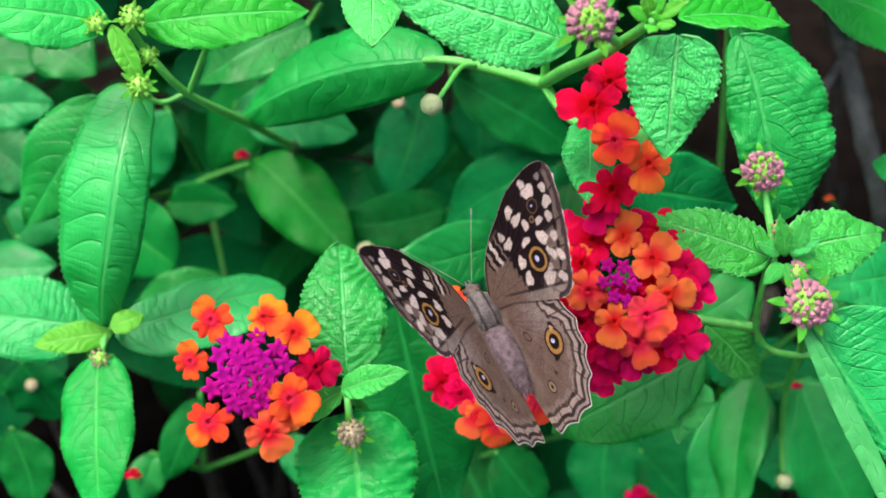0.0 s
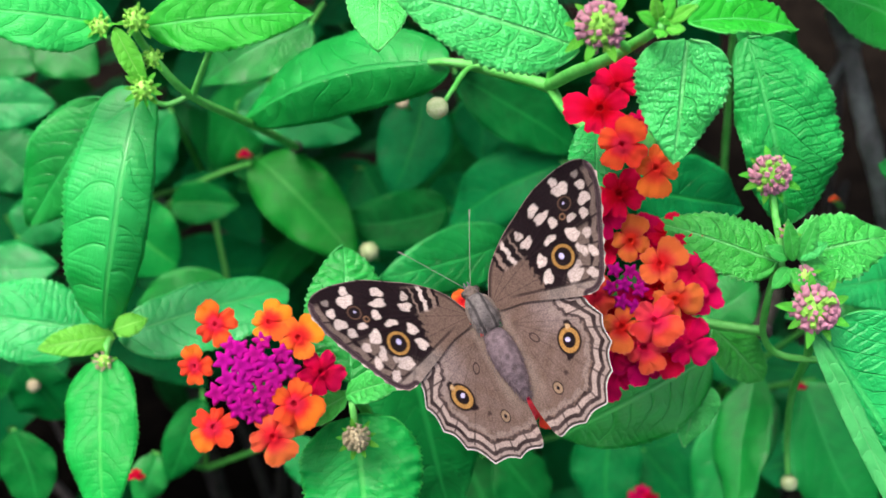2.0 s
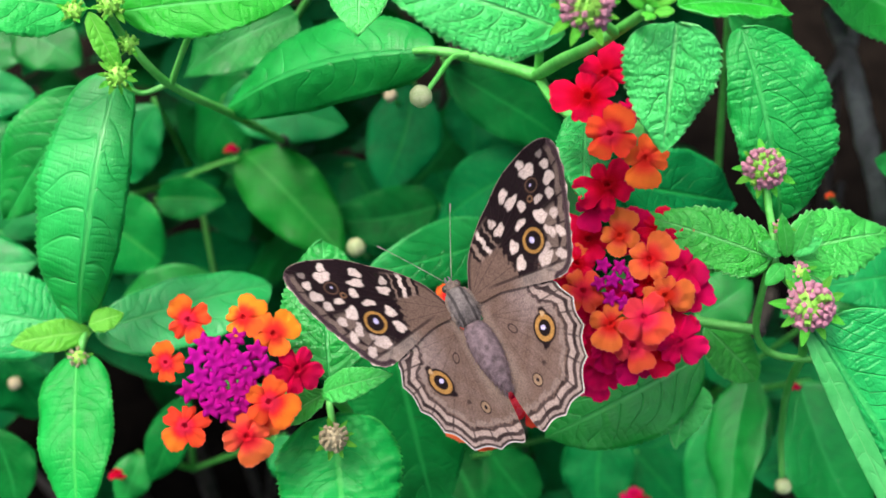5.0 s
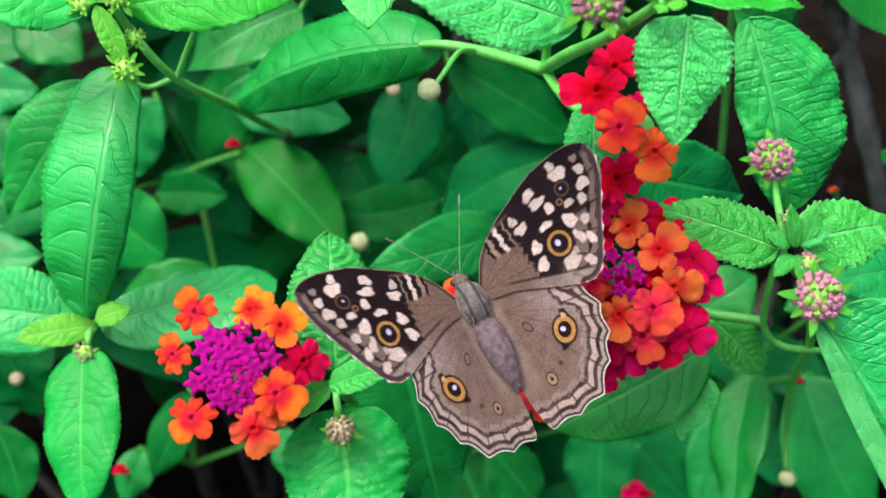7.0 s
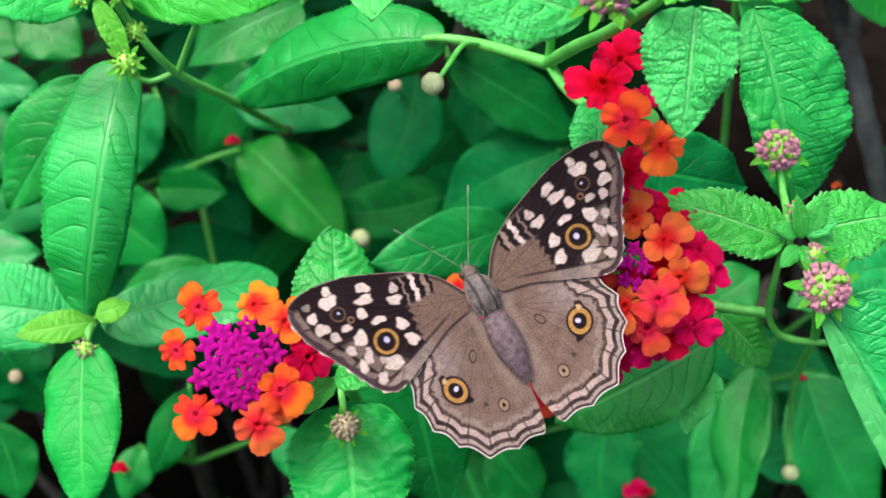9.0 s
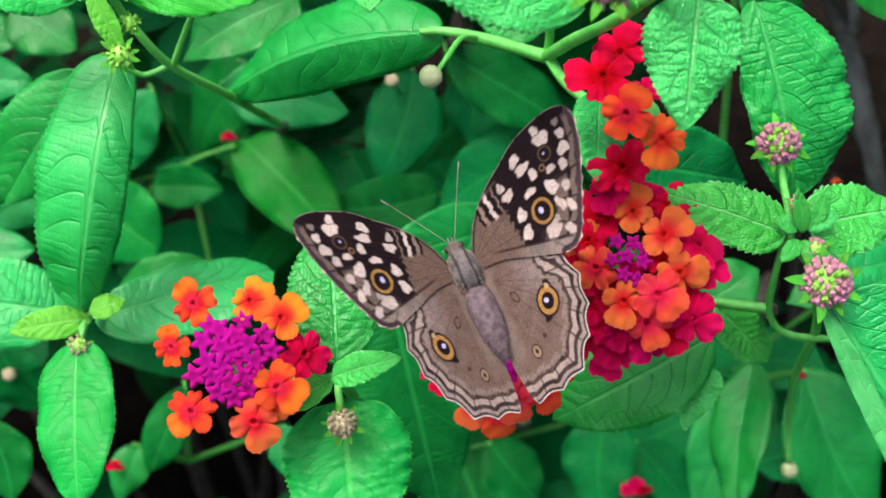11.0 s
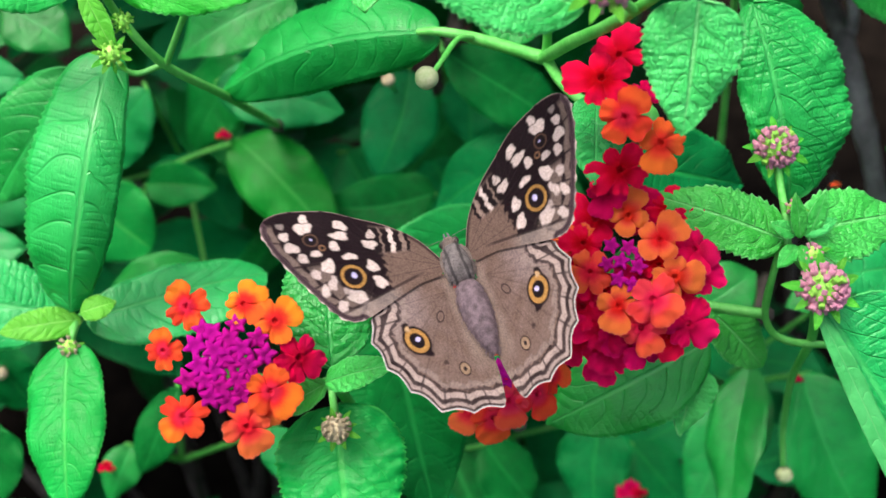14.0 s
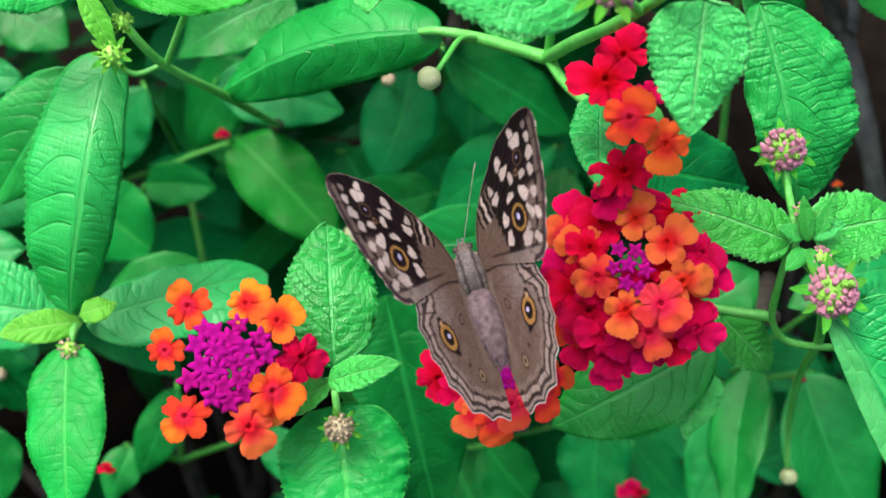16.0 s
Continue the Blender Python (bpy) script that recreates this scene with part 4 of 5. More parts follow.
# red and tan specks deep in the bush
for at_spot, mat, r in (((-56.4, 26.2, -150.0), RED, 1.6), ((57.6, -73.1, -165.0), RED, 3.2), ((-71.8, -52.3, -98.0), RED, 1.5), ((-10.0, 33.2, -92.0), BUD_DRY, 1.5), ((-18.0, -0.4, -100.0), BERRY, 2.2), ((-107.7, -35.7, -130.0), BUD_DRY, 1.7), ((85.1, -33.1, -108.0), RED, 1.0), ((86.5, 11.3, -90.0), CORAL, 0.8)):
    speck = shoot("lantana_twig", at_spot, {RED: "thin twig with a crimson flower bud", CORAL: "thin twig with a coral flower bud", BERRY: "thin twig with a pale green berry", BUD_DRY: "thin twig with a withered tan bud"}[mat], "twigs")
    if mat in (RED, CORAL):
        for k in range(3):
            a = spot(at_spot[0] + (k - 1) * r * 0.6, at_spot[1] + (k % 2) * r * 0.5, at_spot[2] + k * 0.3)
            part("floret", OPEN[mat][k], None, speck, Matrix.Translation(a) @ SLANT.to_3x3().to_4x4() @ Matrix.Rotation(0.5 * (k - 1), 4, "X") @ Matrix.Diagonal((r * 0.0008,) * 3 + (1,)))
    else:
        berry(speck, at_spot, r, mat, "round berry")
    x, y, z = at_spot
    tail = (x * 1.35 + 3, y * 1.35 - 3, z - 0.35 * (150 - z))
    stem(speck, [(x, y, z - r * 0.5), (x * 1.1 + 1, y * 1.1 - 1, z - 0.1 * (150 - z)), tail], 0.35, 0.6)
    cane(speck, tail, (0.03 + x / 500, 0.15), 0.6)

pale = shoot("lantana_twig", (-55.5, 22.8, -147.0), "pale green side twig in the shade", "twigs")
stem(pale, [(-53.8, 23.6, -146.0), (-61.7, 21.6, -150.0), (-73.2, 17.1, -155.0), (-86.1, 10.6, -180.0)], 0.6, 0.9)
cane(pale, (-86.1, 10.6, -180.0), (-0.1, 0.2), 0.8)

# bare grey branches
for pts, r in (([(152.2, 91.2, -270.0), (141.5, 67.6, -225.0), (143.9, 49.1, -220.0), (156.2, 22.6, -235.0), (194.0, -28.3, -300.0)], 3.2), ([(143.0, 68.7, -226.0), (135.1, 60.8, -220.0), (130.6, 52.0, -220.0), (136.5, 29.8, -250.0)], 1.5), ([(143.7, 66.5, -230.0), (142.3, 74.5, -220.0), (136.2, 89.6, -210.0)], 1.6)):
    branch = shoot("bare_branch", pts[0], "bare grey woody branch in the shade", "bare branches")
    branch["category"] = "branch"
    stem(branch, pts, r, r * 1.25, BARK, "limb", 0.25)
    cane(branch, pts[-1], (0.28, 0.3), r * 1.2)

# ---------------------------------------------------------------- leaves filled in deep and around, the outer ones to block light
def foliage(name, places, mat, label):
    proto = leaf_mesh(1.0, 0.5, sag=0.06, fold=0.2, curl=0.2, pleat=0.01, veins=8, teeth=10, seed=8, rows=10, cols=2, wrinkle=0.02, mat=mat)
    co = np.empty(len(proto.vertices) * 3)
    proto.vertices.foreach_get("co", co)
    co = co.reshape(-1, 3)
    quads = np.array([tuple(p.vertices) for p in proto.polygons])
    uv = np.empty(len(proto.loops) * 2)
    proto.uv_layers[0].data.foreach_get("uv", uv)
    allv, allf = [], []
    for i, m in enumerate(places):
        mm = np.array(m)
        allv.append(co @ mm[:3, :3].T + mm[:3, 3])
        allf.append(quads + i * len(co))
    me = bpy.data.meshes.new(name)
    me.from_pydata(np.vstack(allv).tolist(), [], np.vstack(allf).tolist())
    me.uv_layers.new(name="veins").data.foreach_set("uv", np.tile(uv, len(places)))
    me.materials.append(mat)
    me.shade_smooth()
    bpy.data.meshes.remove(proto)
    return tagged(new(name, me), label, "foliage", kind="stuff")


# Leaves added round the opening of the view, blocking sky light from the sides.
def surround_places(count, seed):
    rnd, out = random.Random(seed), []
    back = SLANT.inverted()
    while len(out) < count:
        p = Vector((rnd.uniform(-0.75, 0.75), rnd.uniform(-0.65, 0.85), rnd.uniform(0.12, 0.82)))
        if (p.xy - Vector((0, 0.1))).length > 0.62 + 0.16 * noise.noise(p * 4):
            continue
        top = min(0.76, max(0.42, 0.61 + 0.6 * p.y)) - 0.4 * max(0, p.xy.length - 0.4) + 0.05 * noise.noise(p * 7)
        if p.z > top or (p.z < top - 0.14 and rnd.random() < 0.55):
            continue
        q = back @ p * 1000
        depth = 150 - q.z
        if depth < 20 or (abs(q.x) < 0.47 * depth + (55 if q.x > 0 else 60 if q.y > 0 else 42) and abs(q.y) < 0.28 * depth + 30 and depth < 325):
            continue
        kx, ky = q.x / depth, q.y / depth
        if (-0.42 < kx < -0.03 and -0.3 < ky < -0.13) or (-0.25 < kx < -0.13 and abs(ky) < 0.06) or (0.2 < kx < 0.65 and -0.06 < ky < 0.3):
            continue
        if 0.055 < kx < 0.135 and -0.24 < ky < -0.165 or 0.16 < kx < 0.235 and -0.2 < ky < -0.12:
            continue
        if p.y < 0 and depth < 150 and abs(q.x) < 140:
            continue
        a = rnd.uniform(0, 6.283)
        along = Vector((math.cos(a), math.sin(a), rnd.uniform(-0.7, 0.2)))
        nor = Vector((rnd.gauss(0, 0.35), rnd.gauss(0, 0.35) - 0.15, 1))
        s = rnd.uniform(0.035, 0.062)
        out.append(facing(p, along, nor) @ Matrix.Diagonal((s, s, s, 1)))
    return out


def deep_places(count, seed):
    rnd, out = random.Random(seed), []
    for _ in range(count):
        d = rnd.uniform(335, 520)
        kx, ky = rnd.uniform(-0.6, 0.6), rnd.uniform(-0.36, 0.36)
        if kx > 0.22 and ky > -0.06 and rnd.random() < 0.97:
            continue
        if (-0.42 < kx < -0.03 and ky < -0.13 or -0.25 < kx < -0.13 and abs(ky) < 0.06) and rnd.random() < 0.72:
            continue
        if 0.055 < kx < 0.135 and -0.24 < ky < -0.165 or 0.16 < kx < 0.235 and -0.2 < ky < -0.12:
            continue
        p = spot(kx * d, ky * d, 150 - d)
        a = rnd.uniform(0, 6.283)
        s = rnd.uniform(0.04, 0.065)
        out.append(facing(p, Vector((math.cos(a), math.sin(a), rnd.uniform(-0.7, 0.2))), Vector((rnd.gauss(0, 0.3), rnd.gauss(0, 0.3) - 0.3, 1))) @ Matrix.Diagonal((s, s, s, 1)))
    return out


def light_block_places(count, seed):
    """An unseen rising bank of leaves behind and above the flowers, added to block the sky."""
    rnd, out = random.Random(seed), []
    back = SLANT.inverted()
    while len(out) < count:
        p = Vector((rnd.uniform(-0.4, 0.4), rnd.uniform(0.0, 0.42), rnd.uniform(0.3, 0.86)))
        if p.z > 0.62 + 0.64 * p.y + 0.04 * noise.noise(p * 7):
            continue
        q = back @ p * 1000
        depth = 150 - q.z
        if depth < 20 or (abs(q.x) < 0.47 * depth + (50 if q.x > 0 else 60) and abs(q.y) < 0.28 * depth + 28):
            continue
        if 0.2 < q.x / depth < 0.62 and -0.06 < q.y / depth < 0.27:
            continue
        a = rnd.uniform(0, 6.283)
        s = rnd.uniform(0.04, 0.065)
        out.append(facing(p, Vector((math.cos(a), math.sin(a), rnd.uniform(-0.6, 0.2))), Vector((rnd.gauss(0, 0.3), rnd.gauss(0, 0.3) - 0.3, 1))) @ Matrix.Diagonal((s, s, s, 1)))
    return out


foliage("lantana_undergrowth", deep_places(175, 9), SHADED, "leaves deep inside the lantana bush, coloured darker for shade")
foliage("lantana_thicket", light_block_places(1700, 33), SHADED, "unseen bank of lantana leaves added behind to block light")
foliage("lantana_foliage", surround_places(4200, 21), SHADED, "lantana leaves added around and behind to block sky light")


# ---------------------------------------------------------------- butterfly
def curve_through(points, steps=14):
    return np.array([tuple(p) for p in smooth_path([Vector((x, y, 0)) for x, y in points], steps)])[:, :2]


FORE_EDGE = curve_through([(0.6, 3.6), (3.0, 6.9), (6.5, 9.3), (10.5, 11.0), (15.0, 12.5), (19.0, 13.0), (21.8, 12.6), (23.2, 11.2), (23.4, 9.0), (22.4, 6.2), (20.6, 3.4), (19.2, 0.6), (18.0, -1.6), (16.4, -3.2), (14.2, -3.4), (10.0, -1.7), (5.5, 0.3), (1.5, 1.2)])
HIND_EDGE = curve_through([(0.4, 1.6), (5.0, 1.0), (9.5, -0.9), (12.8, -2.6), (14.2, -5.4), (14.0, -8.8), (12.7, -11.6), (11.0, -13.9), (9.0, -16.2), (6.6, -17.0), (3.6, -17.3), (0.3, -17.3), (-0.6, -15.2), (-1.1, -12.3), (-1.0, -7.0), (-0.3, -0.5)])


def step(a, b, x):
    t = np.clip((x - a) / (b - a), 0, 1)
    return t * t * (3 - 2 * t)


def paint(col, mask, tint):
    return col * (1 - mask[:, None]) + np.array(tint) * mask[:, None]


def patch(x, y, cx, cy, a, b, turn=0.0, soft=0.16):
    c, s = math.cos(radians(turn)), math.sin(radians(turn))
    u, v = (x - cx) * c + (y - cy) * s, -(x - cx) * s + (y - cy) * c
    th = np.arctan2(v / b, u / a)
    uneven = 1 + 0.11 * np.sin(3 * th + 7 * cx) + 0.08 * np.sin(2 * th + 5 * cy) + 0.05 * np.sin(5 * th + 3 * cx + cy)
    d = ((np.abs(u / a) ** 2.5 + np.abs(v / b) ** 2.5 + 1e-9) ** 0.4 / uneven - 1) * min(a, b)
    return 1 - step(-soft, soft, d)


def ring(x, y, cx, cy, r, squeeze=1.0, turn=0.0):
    c, s = math.cos(radians(turn)), math.sin(radians(turn))
    u, v = (x - cx) * c + (y - cy) * s, -(x - cx) * s + (y - cy) * c
    return np.sqrt((u / squeeze) ** 2 + v ** 2) / r


def edge_distance(x, y, line):
    best = np.full(len(x), 99.0)
    for (ax, ay), (bx, by) in zip(line[:-1], line[1:]):
        dx, dy = bx - ax, by - ay
        t = np.clip(((x - ax) * dx + (y - ay) * dy) / (dx * dx + dy * dy + 1e-12), 0, 1)
        best = np.minimum(best, np.hypot(x - ax - t * dx, y - ay - t * dy))
    return best


def speckle(x, y, k):
    return np.sin(x * 7.1 * k + 1.3) * np.sin(y * 6.3 * k + 0.7) * 0.5 + np.sin(x * 3.1 * k - y * 4.7 * k) * 0.5


BROWN, UMBER, INK = (0.124, 0.080, 0.064), (0.0110, 0.0058, 0.0075), (0.010, 0.006, 0.007)
CREAM, BUFF, AMBER, LILAC = (0.52, 0.415, 0.385), (0.27, 0.195, 0.165), (0.30, 0.155, 0.045), (0.46, 0.41, 0.66)
ROSE, PLUM = (0.33, 0.25, 0.226), (0.056, 0.035, 0.040)


def eyespot(col, x, y, cx, cy, r, squeeze=1.0, turn=0.0, yellow=AMBER, inner=0.68, pupil=0.22):
    q = ring(x, y, cx, cy, r, squeeze, turn)
    col = paint(col, 1 - step(1.10, 1.24, q), INK)
    col = paint(col, 1 - step(0.94, 1.02, q), yellow)
    col = paint(col, 1 - step(inner - 0.05, inner + 0.05, q), INK)
    q2 = ring(x, y, cx - 0.10 * r, cy + 0.10 * r, r, 0.85, turn)
    return paint(col, 1 - step(pupil - 0.06, pupil + 0.06, q2), LILAC)


def vein_lines(x, y, fx, fy, angles, width):
    lines = np.zeros(len(x))
    for a in angles:
        d = np.abs(-(x - fx) * math.sin(radians(a)) + (y - fy) * math.cos(radians(a)))
        ahead = (x - fx) * math.cos(radians(a)) + (y - fy) * math.sin(radians(a)) > 0
        lines = np.maximum(lines, (1 - step(width * 0.4, width, d)) * ahead)
    return lines


FORE_VEINS = (62, 47, 36, 26, 14, 0, -16, -33, -50)
HIND_VEINS = (-8, -25, -41, -56, -70, -83, -96)


def fore_pattern(x, y):
    outer = edge_distance(x, y, FORE_EDGE[7 * 14:14 * 14 + 1])
    costa = edge_distance(x, y, FORE_EDGE[0:7 * 14 + 1])
    n = speckle(x, y, 1.0) * 0.35
    col = np.tile(np.array(BROWN), (len(x), 1))
    dark = step(8.6, 9.1, x + n * 1.3 + 0.10 * (y - 3)) * step(-2.4, -0.5, y + 0.10 * (x - 8) + n)
    dark = np.maximum(dark, step(2.0, 8.5, x) * step(8.0, 9.0, y - 0.28 * (x - 8) + n))
    dark = np.maximum(dark, step(17.5, 18.6, x + n))
    col = paint(col, dark, UMBER)
    col = paint(col, 0.8 * (1 - step(0.25, 0.75, costa)), UMBER)
    col = paint(col, 0.5 * (1 - step(0.08, 0.16, costa)), ROSE)
    # bars across the cell
    band = step(5.1, 5.7, y) * (1 - step(8.7, 9.4, y - 0.25 * (x - 7)))
    wob = 0.13 * np.sin(y * 3.6) + 0.07 * np.sin(y * 8.1 + 1)
    col = paint(col, 0.75 * band * step(4.6, 5.0, x) * (1 - step(8.8, 9.4, x)), (0.245, 0.172, 0.145))
    for bx, w in ((8.78, 0.52), (7.52, 0.50), (5.92, 0.46), (4.50, 0.26)):
        col = paint(col, band * (1 - step(w * 0.7, w * 1.25, np.abs(x - bx - wob + 0.1 * (y - 7)))), INK)
    col = paint(col, band * (1 - step(0.24, 0.42, np.abs(x - 6.72 - wob + 0.1 * (y - 7)))), CREAM)
    # pale submarginal cells
    wave = 0.16 * np.sin(np.arctan2(y - 4, x - 8) * 30)
    sub = step(0.75, 0.95, outer + wave) * (1 - step(1.5, 1.8, outer + wave)) * (1 - step(10.6, 11.6, y))
    col = paint(col, 0.45 * sub, BUFF)
    lowpale = step(1.9, 2.2, outer) * (1 - step(3.4, 4.2, outer + n)) * (1 - step(4.2, 5.4, y)) * step(-3.0, -2.2, y) * step(11.2, 12.4, x + 0.2 * y)
    col = paint(col, 0.4 * lowpale, BUFF)
    far = step(2.5, 4.5, np.hypot(x - 8, y - 5))
    col = paint(col, 0.8 * far * vein_lines(x, y, 8.0, 5.0, FORE_VEINS, 0.2), UMBER)
    for cx, cy, a, b, turn, white in ((17.9, 10.4, 1.25, 1.0, 0, 1), (17.45, 11.75, 0.6, 0.75, 0, 1), (13.05, 10.1, 1.1, 0.7, 18, 1), (13.6, 8.65, 1.4, 0.66, 0, 1),
                                      (14.75, 7.2, 0.8, 0.78, 0, 1), (13.12, 5.55, 1.05, 0.55, 10, 1), (10.6, 3.75, 0.95, 0.85, 35, 1), (10.3, 1.45, 0.8, 1.15, -30, 1),
                                      (16.4, 4.5, 1.05, 1.05, 0, 1), (9.35, 8.3, 0.7, 0.7, 0, 0.9), (9.95, 6.9, 1.1, 0.72, 20, 0.95), (20.7, 9.4, 0.75, 0.75, 0, 0.95), (20.25, 7.65, 1.05, 0.85, 0, 0.95),
                                      (17.4, 6.45, 0.75, 0.55, 0, 0.9), (19.2, 6.05, 0.75, 0.7, 0, 0.9), (18.2, 3.7, 0.75, 0.65, 30, 0.85), (16.5, 2.1, 0.62, 1.1, 20, 0.9), (17.75, 1.2, 0.6, 1.0, 25, 0.9),
                                      (13.9, -0.2, 1.6, 1.05, 20, 0.9), (16.3, -1.35, 0.75, 1.1, 25, 0.9), (20.7, 11.0, 0.7, 0.45, 0, 0.6), (14.9, 1.0, 0.6, 0.9, 30, 0.7)):
        col = paint(col, white ** 2 * patch(x + n * 0.25, y + n * 0.15, cx, cy, a * 0.86, b * 0.86, turn, 0.11), CREAM)
    col = paint(col, 0.3 * vein_lines(x, y, 0.5, 2.6, (17, 33, -4), 0.10) * (1 - step(9, 11, x)), UMBER)
    col = eyespot(col, x, y, 13.6, 2.7, 1.70, inner=0.73, pupil=0.25)
    col = eyespot(col, x, y, 17.48, 8.5, 1.02, yellow=(0.085, 0.045, 0.032), inner=0.78, pupil=0.17)
    col = eyespot(col, x, y, 16.4, 7.15, 0.5, yellow=(0.15, 0.078, 0.045), inner=0.5, pupil=0.0)
    # margin
    trail = step(6.5, 10.0, x) * (1 - step(-0.1, 0.5, y + 0.33 * (x - 9.0)))
    col = paint(col, 0.6 * trail, (0.26, 0.205, 0.185))
    col = paint(col, 0.7 * (1 - step(0.1, 0.3, np.abs(y + 0.33 * (x - 9.0) - 0.3))) * step(3, 6, x), UMBER)
    col = paint(col, 1 - step(0.75, 0.95, outer), PLUM)
    col = paint(col, 0.6 * step(0.42, 0.5, outer) * (1 - step(0.58, 0.68, outer)), UMBER)
    col = paint(col, 0.5 * (1 - step(0.2, 0.3, outer)), UMBER)
    check = step(-0.2, 0.3, np.sin(np.arctan2(y - 4, x - 8) * 26))
    return paint(col, (1 - step(0.12, 0.22, outer)) * (0.35 + 0.6 * check), CREAM)


def hind_pattern(x, y):
    outer = edge_distance(x, y, HIND_EDGE[3 * 14 - 4:11 * 14 + 1])
    n = speckle(x, y, 1.0)
    ang = np.arctan2(y + 3.0, x - 3.5)
    col = np.tile(np.array(BROWN), (len(x), 1))
    col = paint(col, 0.8 * step(-6.5, -2.5, y + 0.1 * x) * step(4, 8, x), (0.200, 0.148, 0.142))
    d = outer + 0.62 * (0.5 - np.abs(np.sin(ang * 10.5))) * (1 - 0.55 * step(0.2, 3.0, outer)) + 0.05 * n
    col = paint(col, 0.55 * step(2.9, 3.1, d) * (1 - step(3.5, 4.0, d + 0.3 * n)), (0.25, 0.19, 0.17))
    col = paint(col, 0.85 * step(2.36, 2.50, d) * (1 - step(2.75, 2.98, d + 0.25 * n)), UMBER)
    col = paint(col, step(1.50, 1.62, d) * (1 - step(2.30, 2.45, d)), ROSE)
    col = paint(col, 0.95 * (1 - step(1.50, 1.68, d)), UMBER)
    col = paint(col, 0.9 * step(0.46, 0.58, d) * (1 - step(0.92, 1.06, d)), ROSE)
    col = paint(col, 0.8 * step(0.7, 0.9, outer) * (1 - step(2.6, 3.0, outer)) * vein_lines(x, y, 3.5, -3.0, HIND_VEINS, 0.18), UMBER)
    col = paint(col, 0.24 * vein_lines(x, y, 2.0, -1.0, HIND_VEINS, 0.13), UMBER)
    col = paint(col, 0.10 + 0.10 * speckle(x, y, 0.35), (0.24, 0.175, 0.165))
    col = paint(col, 0.4 * (1 - step(1.2, 2.6, x)) * step(-14, -9, y), (0.26, 0.20, 0.17))
    for nx, ny in ((9.35, -5.15), (7.55, -8.75)):
        col = paint(col, patch(x, y, nx, ny, 0.62, 0.62), UMBER)
    col = eyespot(col, x, y, 8.5, -7.02, 1.52, 1.16, 64, yellow=(0.33, 0.170, 0.050), inner=0.62, pupil=0.24)
    col = paint(col, patch(x, y, 9.27, -5.35, 0.34, 0.34), (0.42, 0.27, 0.15))
    col = eyespot(col, x, y, 3.5, -11.7, 0.80, 0.85, yellow=(0.24, 0.16, 0.105), inner=0.36, pupil=0.0)
    col = paint(col, 0.7 * patch(x, y, 5.7, -10.45, 0.30, 0.28), UMBER)
    q = ring(x, y, 4.1, -4.3, 0.8, 0.6, 30)
    return paint(col, 0.8 * step(0.75, 0.9, q) * (1 - step(1.05, 1.25, q)), UMBER)


def wing_mesh(name, edge, root, pattern, side, fringe, veins, focus, nr=130, white=0.0):
    """A scaled wing: rays from the root to the scalloped edge. side: 1 or -1."""
    fine = np.vstack([edge[:-1] + (edge[1:] - edge[:-1]) * t for t in (0.0, 0.5)]).reshape(2, -1, 2).transpose(1, 0, 2).reshape(-1, 2)
    fine = np.vstack([fine, edge[-1:]])
    k = np.arange(len(fine)) / (len(fine) - 1)
    a = np.arctan2(fine[:, 1] - focus[1], fine[:, 0] - focus[0])
    out = (fine - np.array(root)) / np.maximum(np.linalg.norm(fine - np.array(root), axis=1), 1e-6)[:, None]
    lo, hi = fringe[2], fringe[3]
    amount = step(lo, lo + 0.04, k) * (1 - step(hi - 0.02, hi + 0.02, k))
    fine = fine + out * (fringe[0] * (0.5 - np.abs(np.sin(a * fringe[1]))) * amount)[:, None]
    rr = (np.arange(nr + 1) / nr) ** 0.85
    pts = np.array(root)[None, None] + rr[:, None, None] * (fine - np.array(root))[None]
    x, y = pts[..., 0].ravel(), pts[..., 1].ravel()
    col = np.clip(pattern(x, y), 0, 1)
    rim = ((1 - rr)[:, None] * np.linalg.norm(fine - np.array(root), axis=1)[None]).ravel()
    col = paint(col, 0.7 * white * np.tile(amount, nr + 1) * (1 - step(0.12, 0.24, rim)), (0.70, 0.64, 0.63))
    ridge = vein_lines(x, y, focus[0], focus[1], veins, 0.3)
    reach = np.hypot(x - root[0], y - root[1])
    z = (0.06 if root[1] > 0 else 0.025) * ridge + 0.028 * np.clip(x, 0, 99) - 0.0022 * x ** 2 + 0.10 * np.sin(reach * 0.9) * step(8, 16, reach) + 0.25 * np.sin(a.repeat(1)[None, :].repeat(nr + 1, 0).ravel() * 9) * step(12, 24, reach)
    verts = np.stack([side * x, y, z], 1) / 1000
    n = len(fine)
    i, j = np.meshgrid(np.arange(nr), np.arange(n - 1), indexing="ij")
    q = (i * n + j).ravel()
    quads = np.stack([q, q + n, q + n + 1, q + 1], 1)
    if side < 0:
        quads = quads[:, ::-1]
    me = bpy.data.meshes.new(name)
    me.from_pydata(verts.tolist(), [], quads.tolist())
    layer = me.color_attributes.new("pattern", "FLOAT_COLOR", "POINT")
    layer.data.foreach_set("color", np.c_[col, np.ones(len(col))].ravel())
    me.materials.append(WING)
    me.shade_smooth()
    return me


butterfly = tagged(new("butterfly"), "brown butterfly with cream spots and eyespots perched on lantana flowers", "butterfly")
butterfly.empty_display_size = 0.01


def limb(points, r0, r1, mat, name, sides=8, label=""):
    bm = bmesh.new()
    tube(bm, [Vector(p) / 1000 for p in points], r0 / 1000, r1 / 1000, sides, 6)
    ob = part(name, bm, mat, None, Matrix.Identity(4), label)
    ob.parent = butterfly
    return ob


